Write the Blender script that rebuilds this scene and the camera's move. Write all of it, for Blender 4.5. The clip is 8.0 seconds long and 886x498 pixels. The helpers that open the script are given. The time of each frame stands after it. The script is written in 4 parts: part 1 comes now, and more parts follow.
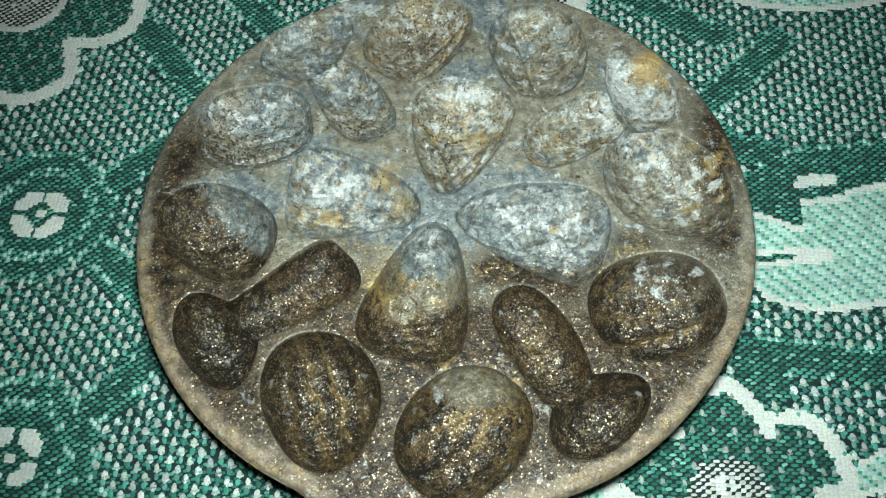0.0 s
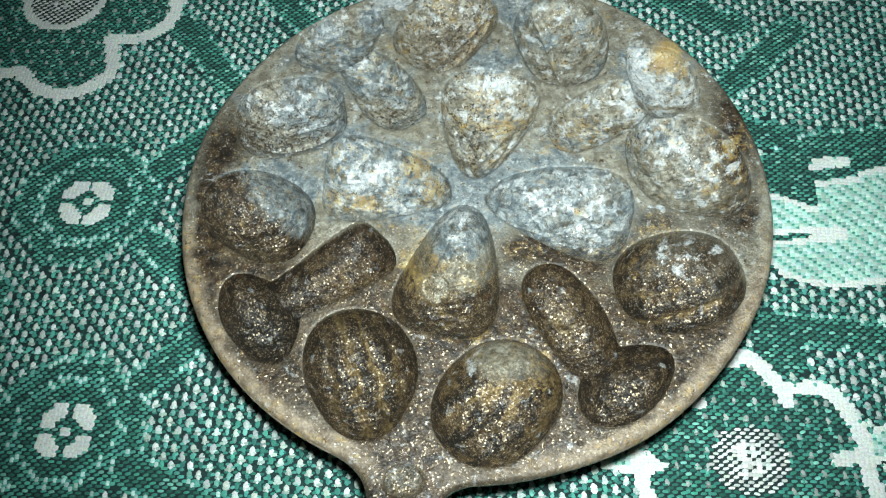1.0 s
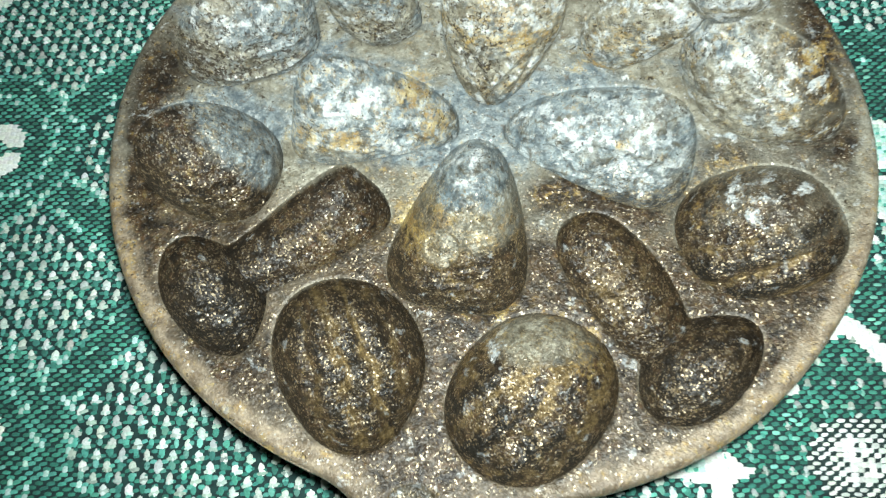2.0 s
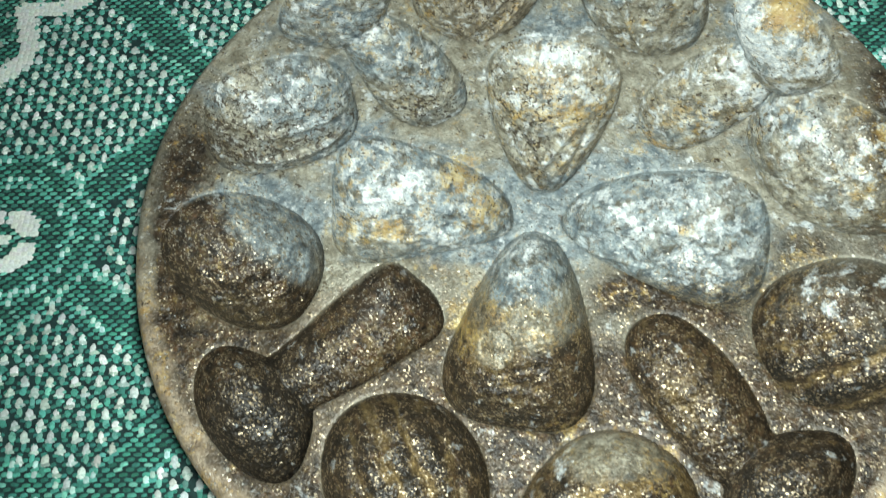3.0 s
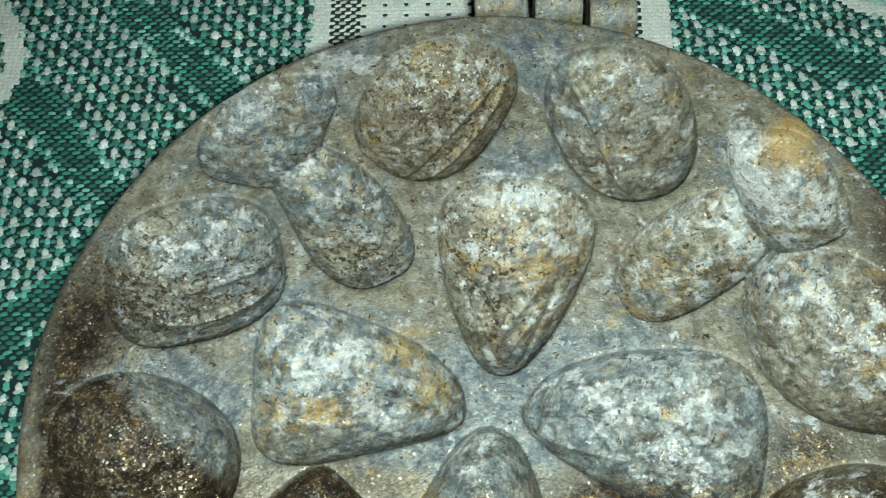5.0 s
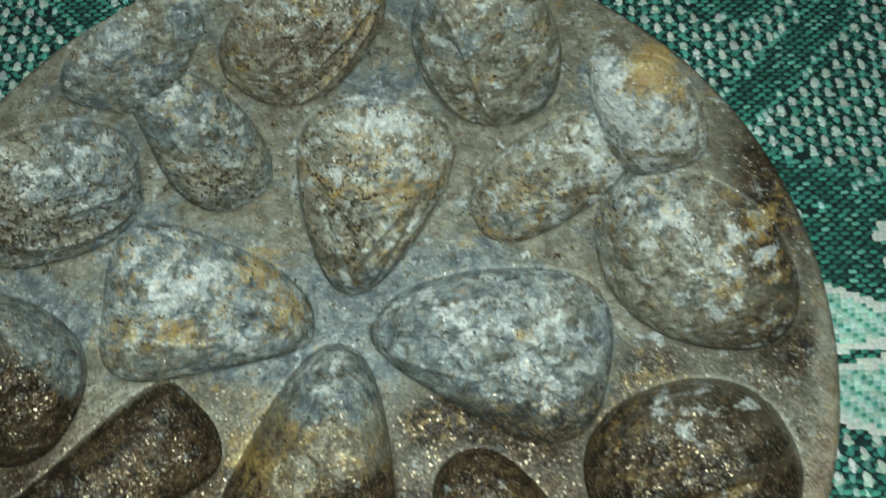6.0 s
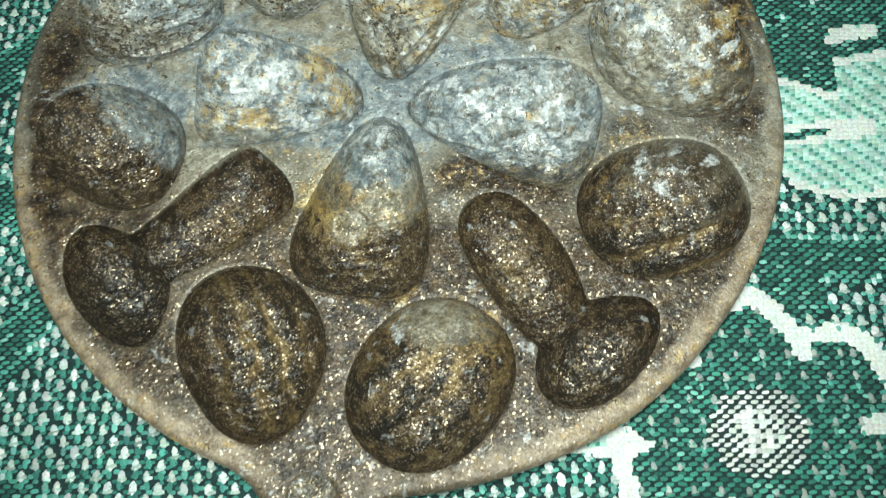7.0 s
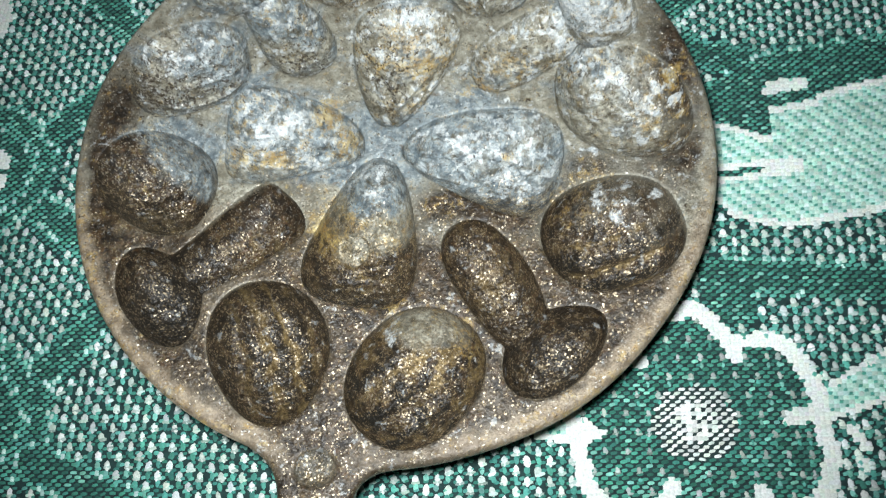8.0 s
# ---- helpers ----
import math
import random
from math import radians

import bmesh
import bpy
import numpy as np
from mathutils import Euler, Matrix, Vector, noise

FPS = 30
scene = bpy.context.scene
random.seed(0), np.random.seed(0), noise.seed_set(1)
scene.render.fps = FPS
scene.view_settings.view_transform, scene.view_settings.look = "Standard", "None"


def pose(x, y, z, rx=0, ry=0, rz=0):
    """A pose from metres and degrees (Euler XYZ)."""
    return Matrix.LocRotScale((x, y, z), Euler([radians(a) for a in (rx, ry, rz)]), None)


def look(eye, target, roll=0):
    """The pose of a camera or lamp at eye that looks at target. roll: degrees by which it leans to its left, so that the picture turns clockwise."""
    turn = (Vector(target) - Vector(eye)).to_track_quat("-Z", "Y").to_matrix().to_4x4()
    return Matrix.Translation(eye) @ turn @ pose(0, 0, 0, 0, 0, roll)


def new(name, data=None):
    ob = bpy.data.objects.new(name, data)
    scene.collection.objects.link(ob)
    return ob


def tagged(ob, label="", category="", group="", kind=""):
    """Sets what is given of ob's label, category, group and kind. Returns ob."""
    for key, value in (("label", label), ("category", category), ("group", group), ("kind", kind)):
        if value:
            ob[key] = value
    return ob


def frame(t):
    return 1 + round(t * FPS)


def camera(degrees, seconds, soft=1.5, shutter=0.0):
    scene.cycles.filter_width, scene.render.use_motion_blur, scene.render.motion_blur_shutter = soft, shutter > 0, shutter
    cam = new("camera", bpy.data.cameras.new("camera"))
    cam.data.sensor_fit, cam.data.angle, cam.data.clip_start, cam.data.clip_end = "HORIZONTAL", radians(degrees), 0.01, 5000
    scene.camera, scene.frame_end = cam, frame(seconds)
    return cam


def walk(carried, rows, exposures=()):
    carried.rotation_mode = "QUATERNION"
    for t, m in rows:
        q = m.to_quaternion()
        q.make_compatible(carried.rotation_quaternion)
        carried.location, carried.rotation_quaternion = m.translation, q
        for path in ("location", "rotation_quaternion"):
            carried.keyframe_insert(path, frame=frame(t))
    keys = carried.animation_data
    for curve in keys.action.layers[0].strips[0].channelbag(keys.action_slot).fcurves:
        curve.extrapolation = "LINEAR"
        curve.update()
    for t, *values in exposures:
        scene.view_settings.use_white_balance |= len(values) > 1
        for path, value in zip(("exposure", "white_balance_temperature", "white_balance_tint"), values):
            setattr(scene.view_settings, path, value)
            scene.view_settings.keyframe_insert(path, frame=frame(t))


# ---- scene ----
cam = camera(48.0, 8.0, soft=1.2, shutter=0.3)
PATH = [
    (0, (0.0359, 0.0099, 0.2566), (-0.0634, 0.9921, -1.4828), -4.10),
    (0.5, (0.0340, 0.0030, 0.2634), (-0.0820, 0.9802, -1.4778), -5.10),
    (1, (0.0309, -0.0017, 0.2661), (-0.0907, 0.9792, -1.4726), -5.72),
    (1.2, (0.0303, -0.0012, 0.2614), (-0.0862, 0.9801, -1.4774), -5.82),
    (2.3, (0.0152, 0.0391, 0.1973), (-0.0412, 0.9243, -1.5952), -4.35),
    (2.5, (0.0128, 0.0420, 0.1970), (-0.0349, 0.9259, -1.5964), -3.86),
    (3, (0.0057, 0.0586, 0.2038), (-0.0472, 0.9419, -1.5898), -4.99),
    (3.5, (0.0041, 0.0706, 0.2023), (-0.0390, 0.9747, -1.5812), -4.54),
    (4, (0.0042, 0.0839, 0.1946), (-0.0020, 0.9989, -1.5838), -3.01),
    (4.2, (0.0028, 0.0907, 0.1935), (0.0235, 0.9865, -1.5946), -1.39),
    (5.3, (0.0213, 0.1095, 0.1865), (-0.0153, 0.9564, -1.6250), -3.80),
    (5.5, (0.0258, 0.1040, 0.1826), (0.0034, 0.9829, -1.6138), -3.13),
    (6, (0.0394, 0.0960, 0.1851), (0.0347, 0.9199, -1.6373), -2.07),
    (6.5, (0.0464, 0.0666, 0.1988), (-0.0144, 0.8387, -1.6451), -6.03),
    (7, (0.0413, 0.0452, 0.2137), (-0.0404, 0.7687, -1.6491), -8.22),
    (7.5, (0.0499, 0.0311, 0.2286), (-0.0861, 0.7953, -1.6146), -12.06),
    (8, (0.0567, 0.0231, 0.2495), (-0.1009, 0.8325, -1.5726), -12.36),
]
# seconds, stops, kelvin, tint: the clip's automatic exposure and white balance
EXPOSURES = [(0, -0.31, 6300, 5), (0.5, -0.17, 6180, 8), (1, -0.07, 6150, 9), (2.5, 0.21, 6450, 10), (3, 0.01, 6400, 7), (3.5, -0.31, 6350, 5), (4, -0.32, 6400, 4),
             (5.5, -0.55, 6330, 1), (6, -0.87, 6350, 0), (6.5, -0.83, 6430, 0), (7, -0.15, 6430, 6), (7.5, -0.11, 6380, 13), (8, -0.09, 6250, 18)]
walk(cam, [(t, look(eye, target, roll)) for t, eye, target, roll in PATH], EXPOSURES)

# ---------------------------------------------------------------- light
# A dim room at night, lit by one small torch held above the mould.
world = bpy.data.worlds.new("room_dark")
scene.world = world
world.use_nodes = True
world.node_tree.nodes["Background"].inputs["Color"].default_value = (0.80, 0.92, 1.0, 1)
world.node_tree.nodes["Background"].inputs["Strength"].default_value = 0.035

torch_data = bpy.data.lights.new("torch", "SPOT")
torch_data.energy = 5.9
torch_data.color = (0.92, 1.0, 0.95)
torch_data.shadow_soft_size = 0.018
torch_data.spot_size = radians(82)
torch_data.spot_blend = 1.0
torch = new("torch", torch_data)
torch.matrix_world = look((0.039, 0.048, 0.258), (0.029, 0.161, 0.0))

# ---------------------------------------------------------------- materials


def node_material(name):
    mat = bpy.data.materials.new(name)
    mat.use_nodes = True
    return mat, mat.node_tree.nodes, mat.node_tree.links, mat.node_tree.nodes["Principled BSDF"]


def noise_node(nodes, links, vector, scale, detail=4.0, rough=0.6, distortion=0.0):
    n = nodes.new("ShaderNodeTexNoise")
    n.inputs["Scale"].default_value = scale
    n.inputs["Detail"].default_value = detail
    n.inputs["Roughness"].default_value = rough
    n.inputs["Distortion"].default_value = distortion
    links.new(vector, n.inputs["Vector"])
    return n.outputs["Fac"]


def ramp(nodes, links, fac, low, high, a=0.0, b=1.0):
    n = nodes.new("ShaderNodeMapRange")
    n.inputs["From Min"].default_value = low
    n.inputs["From Max"].default_value = high
    n.inputs["To Min"].default_value = a
    n.inputs["To Max"].default_value = b
    links.new(fac, n.inputs["Value"])
    return n.outputs["Result"]


def calc(nodes, links, op, a, b):
    n = nodes.new("ShaderNodeMath")
    n.operation = op
    n.use_clamp = op in ("MULTIPLY", "ADD", "SUBTRACT")
    for k, v in enumerate((a, b)):
        if isinstance(v, (int, float)):
            n.inputs[k].default_value = v
        else:
            links.new(v, n.inputs[k])
    return n.outputs[0]


def mixed(nodes, links, fac, a, b, mode="MIX"):
    n = nodes.new("ShaderNodeMix")
    n.data_type, n.blend_type = "RGBA", mode
    for k, v in ((0, fac), (6, a), (7, b)):
        if isinstance(v, (int, float)):
            n.inputs[k].default_value = v
        elif isinstance(v, tuple):
            n.inputs[k].default_value = (*v, 1)
        else:
            links.new(v, n.inputs[k])
    return n.outputs[2]


def cast_metal():
    """Old cast aluminium: bare grey metal (bare), baked grease (grease), lime (chalk), rust-yellow (ochre) and black pits (pits)."""
    mat, nodes, links, bsdf = node_material("old_cast_aluminium")
    pos = nodes.new("ShaderNodeTexCoord").outputs["Object"]

    def layer(name):
        n = nodes.new("ShaderNodeAttribute")
        n.attribute_name = name
        return n.outputs["Fac"]

    grease, chalk, ochre, bare, pits = [layer(n) for n in ("grease", "chalk", "ochre", "bare", "pits")]
    crust, mottled = layer("crust"), layer("mottled")
    shifted = nodes.new("ShaderNodeVectorMath")
    shifted.inputs[1].default_value = (0.37, 0.21, 0.13)
    links.new(pos, shifted.inputs[0])
    pos2 = shifted.outputs[0]
    broad = noise_node(nodes, links, pos, 75, 5, 0.62, 0.5)
    patch = noise_node(nodes, links, pos, 260, 5, 0.70, 0.3)
    patch2 = noise_node(nodes, links, pos2, 330, 4, 0.70, 0.3)
    chip = noise_node(nodes, links, pos2, 270, 6, 0.66, 0.25)
    fleck = noise_node(nodes, links, pos2, 800, 2, 0.65, 0.5)
    grain = noise_node(nodes, links, pos, 1350, 2, 0.7, 0.6)
    spark = noise_node(nodes, links, pos2, 1900, 1, 0.6, 0.8)
    tan = mixed(nodes, links, ramp(nodes, links, patch, 0.40, 0.62), (0.190, 0.174, 0.126), (0.365, 0.352, 0.280))
    drab = mixed(nodes, links, ramp(nodes, links, patch, 0.38, 0.64), (0.185, 0.135, 0.088), (0.400, 0.315, 0.215))
    tan = mixed(nodes, links, ramp(nodes, links, bare, -0.10, -0.60, 0.0, 0.85), tan, drab)
    grey = mixed(nodes, links, ramp(nodes, links, patch2, 0.38, 0.64), (0.122, 0.156, 0.172), (0.350, 0.395, 0.390))
    k = calc(nodes, links, "ADD", bare, ramp(nodes, links, broad, 0.34, 0.66, -0.55, 0.55))
    col = mixed(nodes, links, ramp(nodes, links, k, 0.25, 0.75), tan, grey)
    warm = noise_node(nodes, links, pos2, 520, 4, 0.68, 0.6)
    col = mixed(nodes, links, ramp(nodes, links, warm, 0.56, 0.67, 0.0, 0.48), col, (0.170, 0.104, 0.046))
    # olive-brown blotches and cloudy light and dark, strongest in the hollows
    blot = noise_node(nodes, links, pos2, 300, 5, 0.62, 0.9)
    cloud = noise_node(nodes, links, pos, 430, 4, 0.62, 0.7)
    col = mixed(nodes, links, calc(nodes, links, "MULTIPLY", ramp(nodes, links, blot, 0.50, 0.64, 0.0, 0.82), mottled), col, (0.098, 0.078, 0.040))
    col = mixed(nodes, links, mottled, col, mixed(nodes, links, 1.0, col, ramp(nodes, links, cloud, 0.36, 0.64, 0.55, 1.42), "MULTIPLY"))
    burnt = mixed(nodes, links, ramp(nodes, links, patch2, 0.40, 0.66), (0.018, 0.013, 0.008), (0.072, 0.047, 0.024))
    rust = mixed(nodes, links, ramp(nodes, links, fleck, 0.40, 0.62), (0.125, 0.062, 0.026), (0.100, 0.078, 0.036))
    burnt = mixed(nodes, links, ramp(nodes, links, broad, 0.42, 0.66, 0.0, 0.75), burnt, mixed(nodes, links, ramp(nodes, links, patch2, 0.40, 0.62), (0.014, 0.011, 0.008), rust))
    gold = layer("gold")
    w = calc(nodes, links, "ADD", gold, ramp(nodes, links, patch, 0.32, 0.68, -0.35, 0.35))
    w = ramp(nodes, links, w, 0.22, 0.70, 0.0, 0.92)
    burnt = mixed(nodes, links, w, burnt, mixed(nodes, links, ramp(nodes, links, fleck, 0.36, 0.64), (0.105, 0.070, 0.028), (0.300, 0.215, 0.095)))
    # black of the deep caps, and of the furrows for fold contrast
    burnt = mixed(nodes, links, ramp(nodes, links, layer("black_tone"), 0.0, 1.0, 0.0, 0.85), burnt, (0.012, 0.012, 0.010))
    g = calc(nodes, links, "ADD", grease, ramp(nodes, links, patch, 0.30, 0.70, -0.19, 0.19))
    g = ramp(nodes, links, g, 0.28, 0.78)
    col = mixed(nodes, links, g, col, burnt)
    c = calc(nodes, links, "ADD", chalk, ramp(nodes, links, chip, 0.34, 0.66, -0.55, 0.55))
    c = ramp(nodes, links, c, 0.40, 0.74, 0.0, 0.90)
    lime = mixed(nodes, links, ramp(nodes, links, fleck, 0.36, 0.62), (0.42, 0.47, 0.49), (0.76, 0.78, 0.75))
    col = mixed(nodes, links, c, col, lime)
    o = calc(nodes, links, "ADD", ochre, ramp(nodes, links, patch2, 0.3, 0.7, -0.45, 0.45))
    o = calc(nodes, links, "ADD", o, ramp(nodes, links, fleck, 0.34, 0.66, -0.22, 0.22))
    o = ramp(nodes, links, o, 0.34, 0.88, 0.0, 0.76)
    col = mixed(nodes, links, o, col, mixed(nodes, links, ramp(nodes, links, chip, 0.38, 0.62), (0.40, 0.235, 0.055), (0.56, 0.43, 0.16)))
    rough_tone = mixed(nodes, links, ramp(nodes, links, crust, 0.0, 1.0, 0.14, 0.74), (1.0, 1.0, 1.0), ramp(nodes, links, grain, 0.32, 0.68, 0.52, 1.48))
    col = mixed(nodes, links, 1.0, col, rough_tone, "MULTIPLY")
    # ragged black pits, thicker where the pits layer is strong
    ragged = noise_node(nodes, links, pos, 820, 3, 0.62, 0.8)
    hole = calc(nodes, links, "SUBTRACT", ragged, calc(nodes, links, "SUBTRACT", ramp(nodes, links, patch2, 0.38, 0.62, 0.72, 0.60), calc(nodes, links, "MULTIPLY", pits, 0.42)))
    col = mixed(nodes, links, ramp(nodes, links, hole, 0.0, 0.035, 0.0, 0.90), col, (0.040, 0.028, 0.016))
    # sparkle painted into the base colour as tiny bright specks
    glint = calc(nodes, links, "MULTIPLY", ramp(nodes, links, spark, 0.66, 0.70), ramp(nodes, links, patch2, 0.40, 0.60, 0.30, 0.90))
    glint = calc(nodes, links, "MULTIPLY", glint, ramp(nodes, links, crust, 0.0, 1.0, 0.45, 1.0))
    glint = calc(nodes, links, "MULTIPLY", glint, ramp(nodes, links, mottled, 0.2, 0.95, 0.6, 1.0))
    flake = mixed(nodes, links, ramp(nodes, links, fleck, 0.42, 0.60), (0.44, 0.31, 0.15), (0.52, 0.48, 0.40))
    flake = mixed(nodes, links, crust, (0.68, 0.70, 0.68), flake)
    col = mixed(nodes, links, glint, col, flake)
    facet = nodes.new("ShaderNodeTexVoronoi")
    facet.inputs["Scale"].default_value = 2300
    links.new(pos, facet.inputs["Vector"])
    pick = nodes.new("ShaderNodeSeparateColor")
    links.new(facet.outputs["Color"], pick.inputs[0])
    crystal = calc(nodes, links, "LESS_THAN", pick.outputs[2], calc(nodes, links, "MULTIPLY", ramp(nodes, links, calc(nodes, links, "MULTIPLY", crust, ramp(nodes, links, mottled, 0.2, 0.95, 0.45, 1.0)), 0.0, 1.0, 0.012, 0.17), ramp(nodes, links, patch2, 0.38, 0.62, 0.2, 1.6)))
    col = mixed(nodes, links, calc(nodes, links, "MULTIPLY", crystal, 0.85), col, mixed(nodes, links, crust, (0.58, 0.59, 0.57), (0.60, 0.50, 0.35)))
    links.new(col, bsdf.inputs["Base Color"])
    shine = calc(nodes, links, "MULTIPLY", calc(nodes, links, "MULTIPLY", w, g), 0.30)
    links.new(calc(nodes, links, "ADD", shine, calc(nodes, links, "ADD", ramp(nodes, links, crust, 0.0, 1.0, 0.16, 0.15), calc(nodes, links, "MULTIPLY", crystal, 0.75))), bsdf.inputs["Metallic"])
    bsdf.inputs["Specular IOR Level"].default_value = 0.6
    links.new(calc(nodes, links, "ADD", ramp(nodes, links, crust, 0.0, 1.0, 0.50, 0.34), ramp(nodes, links, patch, 0.35, 0.68, 0.0, 0.16)), bsdf.inputs["Roughness"])
    bump_a = nodes.new("ShaderNodeBump")
    bump_a.inputs["Strength"].default_value = 0.60
    bump_a.inputs["Distance"].default_value = 0.0009
    links.new(patch, bump_a.inputs["Height"])
    bump_b = nodes.new("ShaderNodeBump")
    bump_b.inputs["Strength"].default_value = 0.5
    bump_b.inputs["Distance"].default_value = 0.0004
    links.new(grain, bump_b.inputs["Height"])
    # crystal facets of the rough casting, each tipped its own way
    tip = nodes.new("ShaderNodeVectorMath")
    tip.operation = "MULTIPLY_ADD"
    links.new(facet.outputs["Color"], tip.inputs[0])
    tip.inputs[1].default_value = (1.1, 1.1, 0.5)
    tip.inputs[2].default_value = (-0.55, -0.55, -0.25)
    weak = nodes.new("ShaderNodeVectorMath")
    weak.operation = "SCALE"
    links.new(tip.outputs[0], weak.inputs[0])
    links.new(ramp(nodes, links, calc(nodes, links, "MULTIPLY", crust, mottled), 0.0, 1.0, 0.22, 0.66), weak.inputs["Scale"])
    lean = nodes.new("ShaderNodeVectorMath")
    links.new(bump_a.outputs["Normal"], lean.inputs[0])
    links.new(weak.outputs[0], lean.inputs[1])
    unit = nodes.new("ShaderNodeVectorMath")
    unit.operation = "NORMALIZE"
    links.new(lean.outputs[0], unit.inputs[0])
    links.new(unit.outputs[0], bump_b.inputs["Normal"])
    links.new(bump_b.outputs["Normal"], bsdf.inputs["Normal"])
    return mat


def yarn_material():
    mat, nodes, links, bsdf = node_material("woven_yarn")
    pos = nodes.new("ShaderNodeTexCoord").outputs["Object"]
    tint = nodes.new("ShaderNodeAttribute")
    tint.attribute_name = "yarn"
    fibre = noise_node(nodes, links, pos, 1500, 3, 0.7)
    wear = noise_node(nodes, links, pos, 60, 4, 0.6)
    col = mixed(nodes, links, 1.0, tint.outputs["Color"], ramp(nodes, links, fibre, 0.25, 0.75, 0.65, 1.2), "MULTIPLY")
    col = mixed(nodes, links, 1.0, col, ramp(nodes, links, wear, 0.3, 0.7, 0.85, 1.12), "MULTIPLY")
    links.new(col, bsdf.inputs["Base Color"])
    bsdf.inputs["Roughness"].default_value = 0.85
    bsdf.inputs["Specular IOR Level"].default_value = 0.2
    bsdf.inputs["Sheen Weight"].default_value = 0.15
    bump = nodes.new("ShaderNodeBump")
    bump.inputs["Strength"].default_value = 0.6
    bump.inputs["Distance"].default_value = 0.0003
    links.new(fibre, bump.inputs["Height"])
    links.new(bump.outputs["Normal"], bsdf.inputs["Normal"])
    return mat


def ground_weave_material():
    mat, nodes, links, bsdf = node_material("woven_ground")
    pos = nodes.new("ShaderNodeTexCoord").outputs["Object"]
    fine = noise_node(nodes, links, pos, 500, 3, 0.6)
    col = mixed(nodes, links, ramp(nodes, links, fine, 0.35, 0.65), (0.003, 0.014, 0.015), (0.010, 0.042, 0.038))
    links.new(col, bsdf.inputs["Base Color"])
    bsdf.inputs["Roughness"].default_value = 0.9
    return mat


def plain_material(name, dark, light, size):
    mat, nodes, links, bsdf = node_material(name)
    pos = nodes.new("ShaderNodeTexCoord").outputs["Object"]
    col = mixed(nodes, links, ramp(nodes, links, noise_node(nodes, links, pos, size, 5, 0.6), 0.35, 0.65), dark, light)
    links.new(col, bsdf.inputs["Base Color"])
    bsdf.inputs["Roughness"].default_value = 0.8
    return mat


METAL = cast_metal()
PLASTER = plain_material("wall_plaster", (0.48, 0.47, 0.44), (0.56, 0.55, 0.52), 3.0)
BOARDS = plain_material("floor_board", (0.14, 0.09, 0.05), (0.22, 0.15, 0.09), 6.0)
YARN = yarn_material()
WEAVE = ground_weave_material()

# ---------------------------------------------------------------- helpers


def grid_mesh(name, verts, faces, material, parent=None, layers=None, smooth=True):
    me = bpy.data.meshes.new(name)
    n, m = len(verts), len(faces)
    k = faces.shape[1]
    me.vertices.add(n)
    me.vertices.foreach_set("co", np.ascontiguousarray(verts, np.float32).ravel())
    me.loops.add(m * k)
    me.loops.foreach_set("vertex_index", np.ascontiguousarray(faces, np.int32).ravel())
    me.polygons.add(m)
    me.polygons.foreach_set("loop_start", np.arange(m, dtype=np.int32) * k)
    me.polygons.foreach_set("use_smooth", np.full(m, smooth))
    for key, values in (layers or {}).items():
        if values.ndim == 1:
            at = me.attributes.new(key, "FLOAT", "POINT")
            at.data.foreach_set("value", values.astype(np.float32))
        else:
            at = me.attributes.new(key, "FLOAT_COLOR", "POINT")
            at.data.foreach_set("color", values.astype(np.float32).ravel())
    me.update(calc_edges=True)
    me.validate()
    me.materials.append(material)
    ob = new(name, me)
    ob.parent = parent
    return ob


def smoothstep(a, b, x):
    k = np.clip((x - a) / (b - a), 0, 1)
    return k * k * (3 - 2 * k)


def wavy(x, y, size, seed, octaves=3):
    """A soft uneven field of about -1 to 1 with that feature size, in millimetres."""
    rng = np.random.RandomState(seed)
    total = np.zeros_like(x)
    for o in range(octaves):
        for k in range(7):
            a, p = rng.uniform(0, 2 * np.pi, 2)
            f = 2 * np.pi / size * 2 ** o * rng.uniform(0.7, 1.3)
            total = total + np.sin(f * (x * np.cos(a) + y * np.sin(a)) + p) / (2.2 * 1.7 ** o)
    return total / 2.0


# ---------------------------------------------------------------- the dark room around: unseen, added to close off outside light


def slab(name, low, high, material):
    bm = bmesh.new()
    bmesh.ops.create_cube(bm, size=1.0)
    for v in bm.verts:
        v.co = [low[k] if v.co[k] < 0 else high[k] for k in range(3)]
    me = bpy.data.meshes.new(name)
    bm.to_mesh(me)
    bm.free()
    me.materials.append(material)
    return tagged(new(name, me), kind="structure")


slab("floor", (-1.9, -1.8, -0.12), (2.0, 2.1, -0.0041), BOARDS)
slab("ceiling", (-1.9, -1.8, 2.50), (2.0, 2.1, 2.62), PLASTER)
slab("wall_north", (-1.9, 2.1, -0.12), (2.0, 2.22, 2.62), PLASTER)
slab("wall_south", (-1.9, -1.92, -0.12), (2.0, -1.8, 2.62), PLASTER)
slab("wall_east", (2.0, -1.92, -0.12), (2.12, 2.22, 2.62), PLASTER)
slab("wall_west", (-2.02, -1.92, -0.12), (-1.9, 2.22, 2.62), PLASTER)

# ---------------------------------------------------------------- the mould, in millimetres
CX, CY, R, TOP, STEP = 21.5, 158.5, 87.6, 16.0, 0.3


